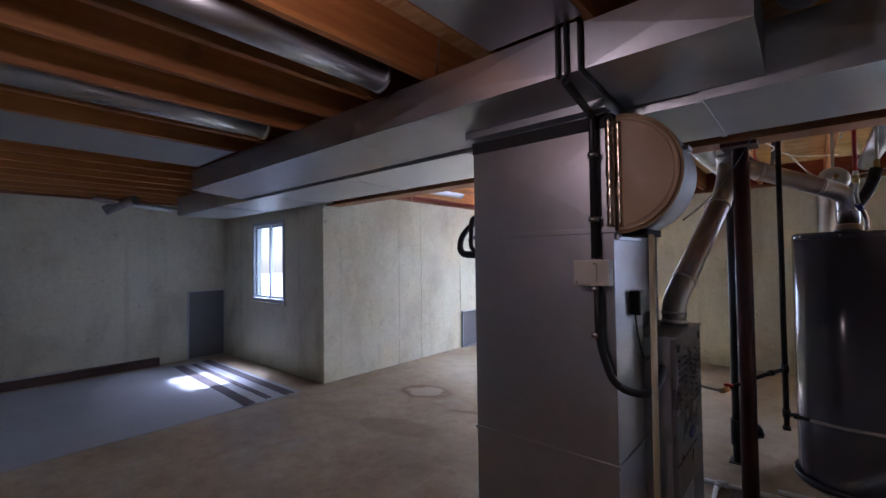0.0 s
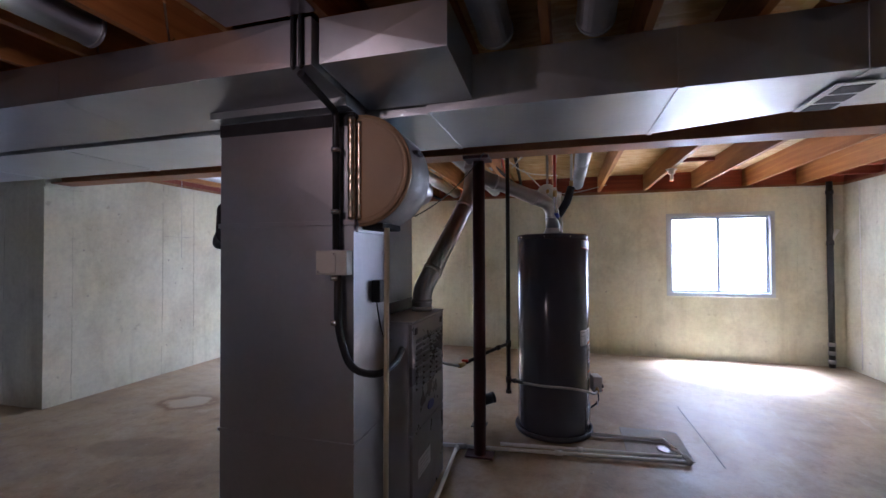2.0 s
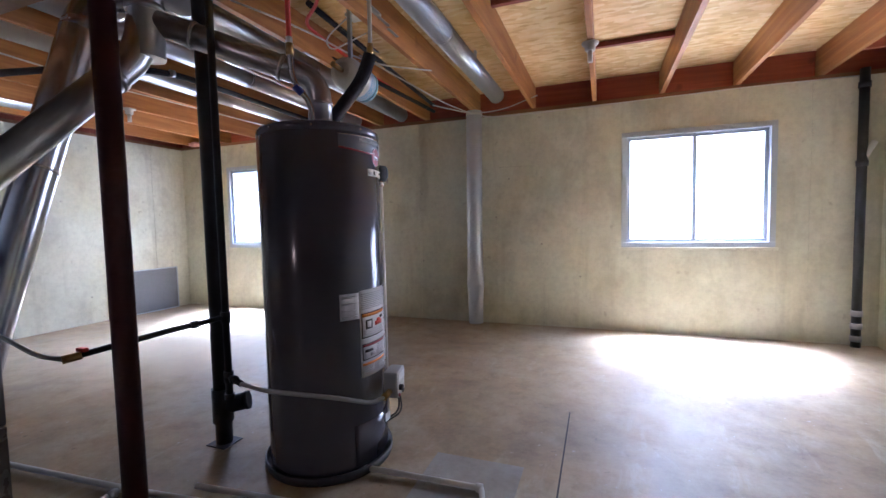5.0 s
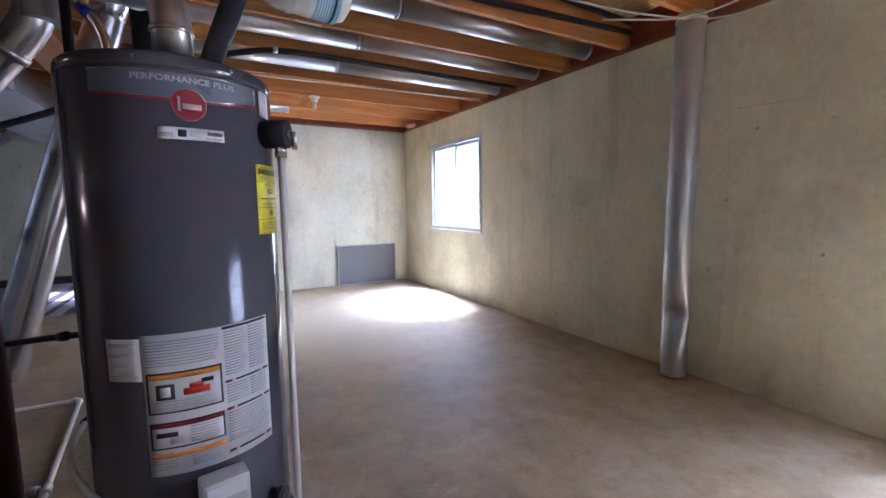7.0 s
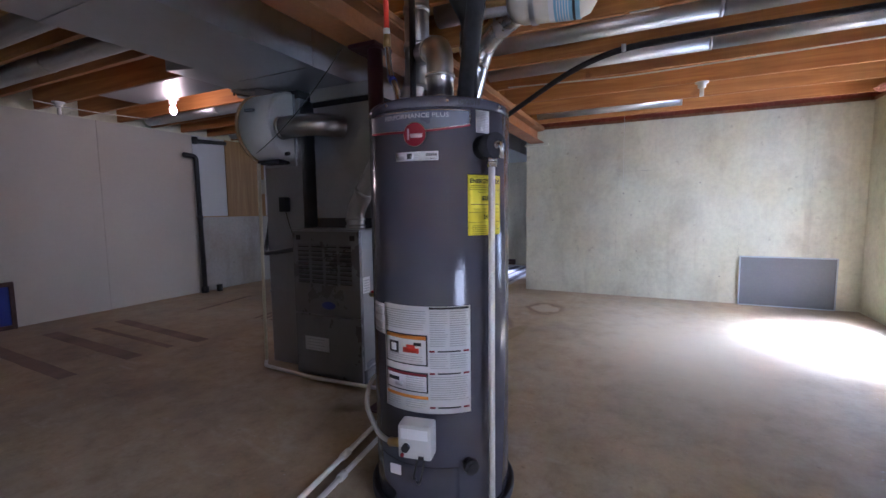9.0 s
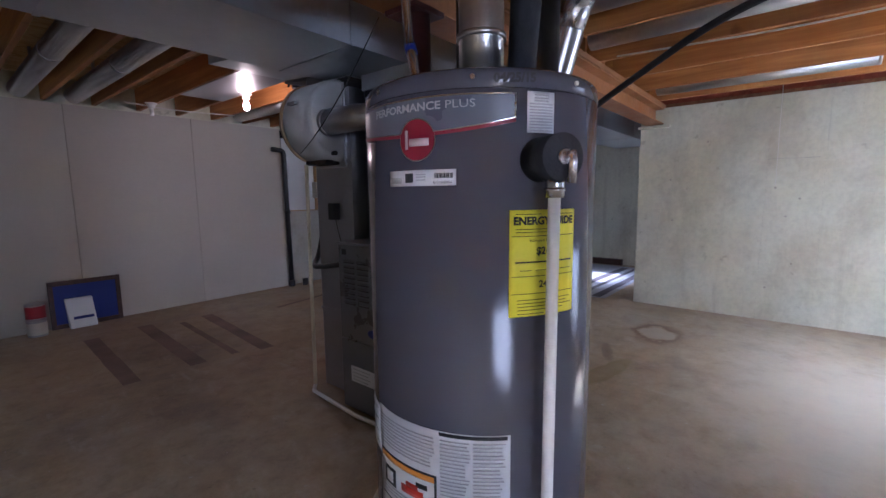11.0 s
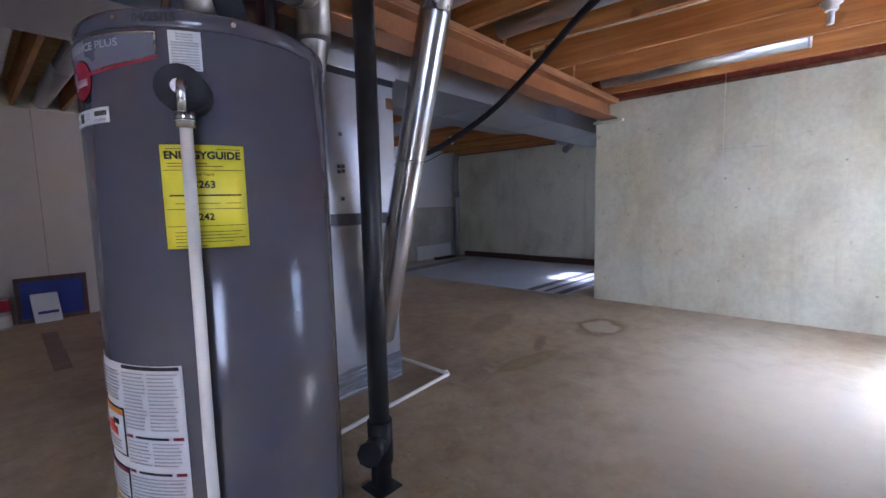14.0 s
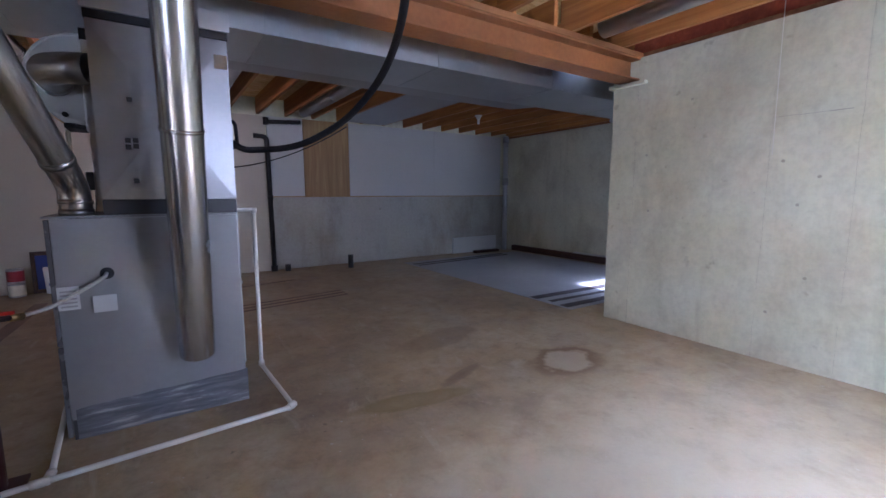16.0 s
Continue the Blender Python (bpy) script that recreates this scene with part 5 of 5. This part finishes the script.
loop = single("white_cable_loop", tubed(bend([(-0.75, 0.55, 2.55), (-0.95, 0.45, 2.34), (-1.0, 0.60, 2.33), (-0.9, 0.9, 2.55)], 0.12), 0.005, 8), CABLE, "white cable hanging in a loose loop", "cable")

# ---- things at the ceiling ----
PINK = simple("pink insulation", (0.62, 0.30, 0.26), 0.9, 0.0, 0.15, 14, 0.5)
for pts in ([(-1.30, -0.25, 2.42), (-1.20, 1.25, 2.43), (-1.10, 2.74, 2.435)], [(-0.95, 0.30, 2.50), (-1.02, 1.44, 2.50), (-1.105, 2.74, 2.505)]):
    single("foam_pipe", tubed(bend(pts, 0.3), 0.019, 12), FOAM, "black foam-covered water pipe along a joist bay", "pipe", "foam-covered pipes")
bm = bmesh.new()
bmesh.ops.create_icosphere(bm, subdivisions=3, radius=1.0)
for v in bm.verts:
    v.co *= 1 + 0.35 * noise.noise(v.co * 2.1)
    v.co = Vector((-4.86 + v.co.x * 0.11, 2.74 + v.co.y * 0.07, 2.375 + v.co.z * 0.035))
single("insulation_scrap", bm, PINK, "torn pink insulation tuffet stuffed at the sill", "insulation")
exp_tank = thing("expansion_tank", (-0.62, 0.28, 2.0), "cream steel expansion tank with a pale blue label", "expansion tank")
ax0, ax1 = Vector((-0.62, 0.13, 2.0)), Vector((-0.64, 0.45, 1.985))
d = (ax1 - ax0).normalized()
L = (ax1 - ax0).length
part("shell", tubed([ax0, ax0 + d * 0.02, ax0 + d * 0.06, ax0 + d * (L - 0.06), ax0 + d * (L - 0.02), ax1], 0.1, 32, True, [0.045, 0.078, 0.092, 0.092, 0.078, 0.045]), CREAM, exp_tank)
lb = part("label", tubed([ax0 + d * (L * 0.56), ax0 + d * (L * 0.84)], 0.0935, 32, False), PALE_BLUE, exp_tank, "pale blue and white wrap label")
part("label_band", tubed([ax0 + d * (L * 0.50), ax0 + d * (L * 0.56)], 0.0935, 32, False), PAPER, lb)
part("letter_band", tubed([ax0 + d * (L * 0.76), ax0 + d * (L * 0.79)], 0.094, 32, False), INK, lb)
for k in range(5):
    part("print_line", tubed([ax0 + d * (L * (0.59 + 0.03 * k)), ax0 + d * (L * (0.60 + 0.03 * k))], 0.0938, 32, False), PAPER, lb)
part("nipple", tubed([ax0 - d * 0.09, ax0 + d * 0.01], 0.014, 12), BRASS, exp_tank)
part("strap", tubed([ax0 + d * 0.09, ax0 + d * 0.11], 0.096, 32, False), GALV, exp_tank)
part("hanger", boxed(-0.635, -0.615, 0.225, 0.245, 2.09, 2.598), GALV, exp_tank)


def round_duct(x, y0, y1, z=2.428, r=0.077, label="galvanised round branch duct between joists"):
    o = thing("branch_duct", (x, (y0 + y1) / 2, z), label, "duct", "round branch ducts")
    n = max(1, int(abs(y1 - y0) / 1.25))
    for k in range(n):
        a, b = y0 + (y1 - y0) * k / n, y0 + (y1 - y0) * (k + 1) / n
        part("pipe", tubed([(x, a, z), (x, b - 0.01 * (1 if b > a else -1), z)], r - 0.002 * (k % 2), 24), GALV, o)
        part("crimp", tubed([(x, b - 0.03, z), (x, b - 0.012, z)], r + 0.002, 24), GALV, o)
        part("hanger", boxed(x - 0.01, x + 0.01, (a + b) / 2, (a + b) / 2 + 0.025, z + r - 0.004, JT - 0.001), GALV, o)
    return o


for x, y0, y1 in ((-0.29, -0.70, 2.42), (-1.50, -0.60, 2.72), (-2.13, -0.7, 2.74), (-2.75, -0.7, 2.76), (-4.62, -0.7, 0.95)):
    round_duct(x, y0, y1)
for x, y0, y1 in ((-0.345, -2.0, -5.3), (-0.755, -2.0, -5.3), (-2.40, -2.5, -5.2), (-3.62, -2.5, -5.2), (0.48, -2.0, -5.3)):
    round_duct(x, y1, y0, 2.40)
el = thing("branch_elbow", (2.45, 0.7, 2.45), "shiny round duct elbow by the wall", "duct", "round branch ducts")
part("pipe", tubed(bend([(1.98, -0.62, 2.27), (2.17, 0.48, 2.27), (2.80, 0.62, 2.27)], 0.16, 8), 0.085, 24), GALV, el)
for p, q in (((2.13, 0.26, 2.27), (2.134, 0.28, 2.27)), ((2.34, 0.518, 2.27), (2.36, 0.522, 2.27))):
    part("crimp", tubed([p, q], 0.09, 24), GALV, el)

part("hanger", boxed(2.06, 2.08, 0.0, 0.025, 2.352, JT - 0.001), GALV, el)
grille = thing("duct_register", (0.62, -1.68, ZD), "dark slotted register in the duct bottom", "register")
part("frame", boxed(0.54, 0.70, -1.86, -1.52, ZD - 0.016, ZD - 0.010, 0.002), GALV, grille)
for y in (-1.84, -1.73, -1.62):
    part("opening", boxed(0.565, 0.675, y + 0.01, y + 0.095, ZD - 0.0185, ZD - 0.0165), INK, grille)

for x0, x1, y0, y1 in ((-1.78, -1.37, -4.25, -2.44), (-5.05, -4.26, -5.4, -2.44)):
    pan = thing("joist_pan", ((x0 + x1) / 2, (y0 + y1) / 2, JB), "flat galvanised sheet closing a joist bay as return", "sheet metal")
    ym = (y0 + y1) / 2
    part("sheet", boxed(x0, x1, y0, ym - 0.002, JB - 0.005, JB - 0.001), GALV_DULL, pan)
    part("sheet", boxed(x0, x1, ym + 0.002, y1, JB - 0.006, JB - 0.002), GALV_DULL, pan)

hose = thing("black_hose", (-2.3, 0.3, 1.8), "thick black foam-covered hose sagging from the ceiling", "hose")
part("foam", tubed(bend([(-2.145, -1.95, 1.56), (-2.24, -1.93, 1.49), (-2.55, -1.70, 1.50), (-2.80, -1.36, 1.66), (-2.87, -0.90, 1.87), (-2.80, -0.50, 2.08), (-2.50, 0.05, 2.27), (-2.31, 0.42, 2.32), (-2.33, 1.0, 2.33), (-2.38, 2.7, 2.335)], 0.25, 6), 0.022, 16), FOAM, hose)
part("loop", tubed(bend([(-2.145, -2.00, 1.70), (-2.205, -2.02, 1.70), (-2.215, -2.02, 1.52), (-2.145, -2.00, 1.50)], 0.05), 0.012, 10), FOAM, hose)
part("clip", tubed([(-2.312, 0.43, 2.318), (-2.314, 0.46, 2.319)], 0.026, 16), GALV, hose)
single("black_wire", tubed(sag((-2.145, -1.80, 1.36), (-2.78, -1.30, 1.62), 0.05), 0.004, 6), BLACK, "thin black wire under the hose", "wire")


def lamp_holder(x, y, lit):
    o = thing("lamp_holder", (x, y, JB), "white porcelain lamp holder with a lit bulb" if lit else "white porcelain lamp holder without bulb", "lamp", "lamp holders")
    bm = bmesh.new()
    lathe(bm, [(0.03, -0.055), (0.034, -0.05), (0.036, -0.02), (0.055, -0.012), (0.058, -0.001)], (x, y, JB), 24)
    part("holder", bm, WHITE_PVC, o)
    if lit:
        bm = bmesh.new()
        lathe(bm, [(0.004, -0.165), (0.018, -0.16), (0.03, -0.14), (0.033, -0.12), (0.028, -0.095), (0.016, -0.072), (0.014, -0.056)], (x, y, JB), 24)
        b = part("bulb", bm, BULB, o, "glowing bulb")
        b.visible_shadow = False
    else:
        part("socket", tubed([(x, y, JB - 0.13), (x, y, JB - 0.056)], 0.018, 16), WHITE_PVC, o, "bare lamp socket")
    return o


lamp_holder(-1.78, -3.75, True)
lamp_holder(-3.712, 1.05, False)
lamp_holder(-5.85, -3.80, False)
lamp_holder(0.642, 1.25, False)
lamp_holder(-1.32, -4.9, False)
single("pull_chain", tubed([(-5.0, 0.32, 2.36), (-5.0, 0.325, 1.42)], 0.0022, 6), CABLE, "thin pull cord from a ceiling lamp", "cord")

# cables
for pts, lab_ in (([(X1 - 0.12, YN - 0.012, 2.315), (2.0, YN - 0.014, 2.325), (0.3, YN - 0.014, 2.30), (-0.5, YN - 0.02, 2.30), (-0.75, 2.2, 2.34), (-0.9, 0.8, 2.355)], "white cable stapled along the top of the wall"),
                  ([(0.1, 2.55, 2.42), (-0.3, 2.70, 2.35), (-0.62, 2.62, 2.33), (-0.9, 2.2, 2.35)], "loose white cable end by the joists"),
                  ([(-2.98, 2.7, 2.35), (-3.02, 1.6, 2.335), (-3.06, 0.4, 2.325), (-3.0, -0.6, 2.35)], "white cable along a joist"),
                  ([(-1.3, -0.2, 2.43), (-1.0, 0.3, 2.36), (-0.9, 0.9, 2.33), (-0.55, 1.3, 2.36)], "white cable looping between joists"),
                  ([(2.93, 2.44, 2.31), (2.935, 2.45, 1.5), (2.93, 2.44, 0.05)], "thin grey cable down the corner"),
                  ([(-1.1, -4.95, 2.345), (-1.6, -5.0, 2.33), (-2.2, -4.9, 2.345)], "white cable under the dim joists")):
    single("cable", tubed(bend(pts, 0.25, 6), 0.006, 8), CABLE, lab_, "cable", "loose cables")
for x, y, z in ((-1.224, 0.6, 2.356), (-3.09, 1.35, 2.356), (-1.846, 0.5, 2.356)):
    single("duct_strap", boxed(x - 0.012, x + 0.012, y, y + 0.16, z, z + 0.004), GALV, "short galvanised hanger strap", "strap", "duct straps")

# corner pipe by the east wall
cp = thing("corner_pipe", (2.77, 2.70, 0), "black drain pipe with couplings in the corner", "pipe")
part("pipe", tubed([(2.77, 2.72, 0), (2.77, 2.72, 2.36)], 0.034, 18), BLACK, cp)
for z in (0.05, 0.16, 0.27, 1.55, 2.2):
    part("coupling", tubed([(2.77, 2.72, z), (2.77, 2.72, z + 0.05)], 0.041, 18), GALV_DULL if z < 1 else BLACK, cp)
part("branch", tubed([(2.77, 2.72, 1.6), (2.84, 2.70, 1.75)], 0.025, 14), WHITE_PVC, cp)

# grey framed panels against the walls
def framed_panel(at, size, label):
    (x, y), (h, w) = at, size
    o = thing("framed_panel", (x, y, 0), label, "panel", "grey panels by the walls")
    part("sheet", boxed(x, x + 0.02, y, y + w, 0.012, h), PANEL_GREY, o)
    bm = bmesh.new()
    box(bm, x - 0.002, x + 0.026, y - 0.014, y + w + 0.014, h, h + 0.014, 0.002)
    box(bm, x - 0.002, x + 0.026, y - 0.014, y, 0, h, 0.002)
    box(bm, x - 0.002, x + 0.026, y + w, y + w + 0.014, 0, h, 0.002)
    box(bm, x - 0.002, x + 0.026, y, y + w, 0, 0.012, 0.002)
    part("edge_trim", bm, VINYL, o, "pale metal edge trim")


framed_panel((XC + 0.012, 1.66), (0.585, 0.90), "dark grey framed panel standing against the wall")
framed_panel((X0 + 0.012, -1.55), (1.02, 0.50), "dark grey framed panel standing in the dim corner")

# ---- south side ----
for k, (a, b) in enumerate(((-3.10, -1.90), (-1.896, -0.68), (-0.676, 0.54), (0.544, 1.76), (1.764, 2.94))):
    single("wall_board", boxed(a, b, YS + 0.002, YS + 0.07, 0.0, 2.33, 0.003), BOARD, "cream wall board standing full height", "wall board", "wall boards", "structure")
single("concrete_ledge", boxed(X0, -3.105, YS + 0.001, YS + 0.05, 0, 1.13, 0.006), SHADED_WALL, "grey shaded lower concrete wall with a ledge", "wall", kind="structure")
for a, b in ((-7.75, -6.1), (-6.096, -4.42), (-3.66, -3.13)):
    single("foam_board", boxed(a, b, YS + 0.002, YS + 0.035, 1.131, 2.34, 0.003), WHITEBOARD, "white insulation board above the ledge", "insulation board", "white boards", "structure")
single("plywood_panel", boxed(-4.41, -3.665, YS + 0.002, YS + 0.045, 1.135, 2.34, 0.003), PLYWOOD, "brown plywood panel between white boards", "plywood")
single("ledge_strip", boxed(X0, -3.11, YS + 0.036, YS + 0.06, 1.131, 1.145), PLYWOOD, "thin wooden strip along the ledge", "strip", kind="structure")
abs1 = thing("vent_pipe", (-3.12, -5.36, 0), "black plastic vent pipe with an elbow at the top", "pipe")
part("pipe", tubed(bend([(-3.12, -5.36, 0), (-3.10, -5.36, 2.02), (-2.92, -5.36, 2.03)], 0.06), 0.034, 18), BLACK, abs1)
part("coupling", tubed([(-3.112, -5.36, 1.1), (-3.112, -5.36, 1.16)], 0.041, 18), BLACK, abs1)
part("foot", tubed([(-3.12, -5.36, 0), (-3.12, -5.36, 0.09)], 0.048, 18), BLACK, abs1)
abs2 = thing("pipe_stub", (-3.4, -5.36, 2.25), "short black pipe out of the wall under the joists", "pipe")
part("pipe", tubed([(-3.10, -5.36, 2.24), (-3.60, -5.36, 2.27)], 0.03, 16), BLACK, abs2)
part("elbow", tubed([(-3.10, -5.36, 2.20), (-3.10, -5.36, 2.30)], 0.04, 16), BLACK, abs2)
for x, y, h in ((-3.30, -5.28, 0.10), (-4.22, -5.02, 0.21)):
    single("floor_stub", tubed([(x, y, 0), (x, y, h)], 0.042, 18), BLACK, "short capped black pipe stub in the slab", "pipe", "floor stubs")
sp = thing("corner_duct_pipe", (-7.80, -5.36, 0), "pale metal pipe rising in the dim corner", "pipe")
part("pipe", tubed([(-7.80, -5.36, 0), (-7.80, -5.36, 2.36)], 0.048, 18), GALV, sp)
part("coupling", tubed([(-7.80, -5.36, 1.36), (-7.80, -5.36, 1.50)], 0.062, 18), GALV_DULL, sp)
part("coupling", tubed([(-7.80, -5.36, 2.22), (-7.80, -5.36, 2.34)], 0.06, 18), GALV_DULL, sp)
single("foam_offcut", boxed(-7.6, -6.5, -5.44, -5.40, 0.0, 0.31, 0.003), WHITEBOARD, "white board offcut leaning at the wall", "board")
single("scrap_lumber", boxed(-7.5, -6.9, -5.28, -5.18, 0.0, 0.05, 0.004), DARK_WOOD, "short dark scrap of lumber", "lumber")
single("base_plank", boxed(X0 + 0.003, X0 + 0.09, -5.2, -1.95, 0, 0.11, 0.004), DARK_WOOD, "dark plank along the foot of the wall", "lumber")
single("plank_on_base", boxed(X0 + 0.01, X0 + 0.06, -3.6, -2.9, 0.112, 0.135, 0.003), WHITEBOARD, "pale strip lying on the plank", "strip")
lp = thing("loose_flue", (-7.7, -2.3, 2.2), "bright loose pipe with an elbow under the joists", "pipe")
part("pipe", tubed(bend([(-7.62, -2.75, 2.30), (-7.60, -2.45, 2.26), (-7.60, -1.55, 2.20)], 0.1), 0.035, 18), GALV, lp)
part("elbow", tubed(bend([(-7.70, -2.62, 2.16), (-7.62, -2.45, 2.26), (-7.45, -2.35, 2.30)], 0.06), 0.062, 18), GALV_DULL, lp)
tub = thing("blue_board", (-0.69, -5.38, 0), "blue panel in a dark wooden frame leaning on the boards", "framed board")
part("panel", boxed(-0.95, -0.42, -5.40, -5.385, 0.03, 0.46), BLUE, tub)
bm = bmesh.new()
box(bm, -0.99, -0.38, -5.405, -5.37, 0.455, 0.50, 0.004)
box(bm, -0.99, -0.38, -5.405, -5.37, 0.0, 0.045, 0.004)
box(bm, -0.99, -0.95, -5.405, -5.37, 0.045, 0.455, 0.004)
box(bm, -0.42, -0.38, -5.405, -5.37, 0.045, 0.455, 0.004)
part("frame", bm, DARK_WOOD, tub, "dark wooden frame")
bag = thing("paper_bag", (-0.62, -5.30, 0), "white printed paper bag standing on the slab", "bag")
bm = bmesh.new()
box(bm, -0.74, -0.51, -5.355, -5.26, 0, 0.32, 0.02)
for v in bm.verts:
    if v.co.z > 0.2:
        v.co.y = -5.32 + (v.co.y + 5.31) * 0.25
        v.co.x += 0.02
part("sack", bm, PAPER, bag)
part("print_band", boxed(-0.71, -0.54, -5.259, -5.257, 0.10, 0.13), BLUE, bag)
for k, (mat, lab_) in enumerate(((CREAM, "pale tin can standing under another"), (RED, "red-labelled tin can on top of another"))):
    can = thing("paint_can", (-0.26, -5.28, 0.165 * k), lab_, "can", "stacked cans")
    bm = bmesh.new()
    z = 0.165 * k
    lathe(bm, [(0.075, 0.0), (0.078, 0.004), (0.076, 0.012), (0.076, 0.148), (0.079, 0.155), (0.075, 0.162)], (-0.26, -5.28, z), 28)
    part("can_body", bm, GALV_DULL, can)
    part("label_wrap", tubed([(-0.26, -5.28, z + 0.02), (-0.26, -5.28, z + 0.14)], 0.0775, 28, False), mat, can, "paper label")

# bright wire hangers hooked over the joists
for pts in ([(-1.96, -2.56, 2.42), (-2.13, -2.39, 2.385), (-2.15, -2.37, 2.37), (-2.13, -2.36, 2.40)], [(-2.42, -2.49, 2.42), (-2.59, -2.36, 2.39), (-2.61, -2.34, 2.37), (-2.57, -2.33, 2.40)]):
    single("wire_hanger", tubed(bend(pts, 0.02), 0.006, 8), FOIL, "bright bent wire hanger hooked at a joist", "hanger", "wire hangers")
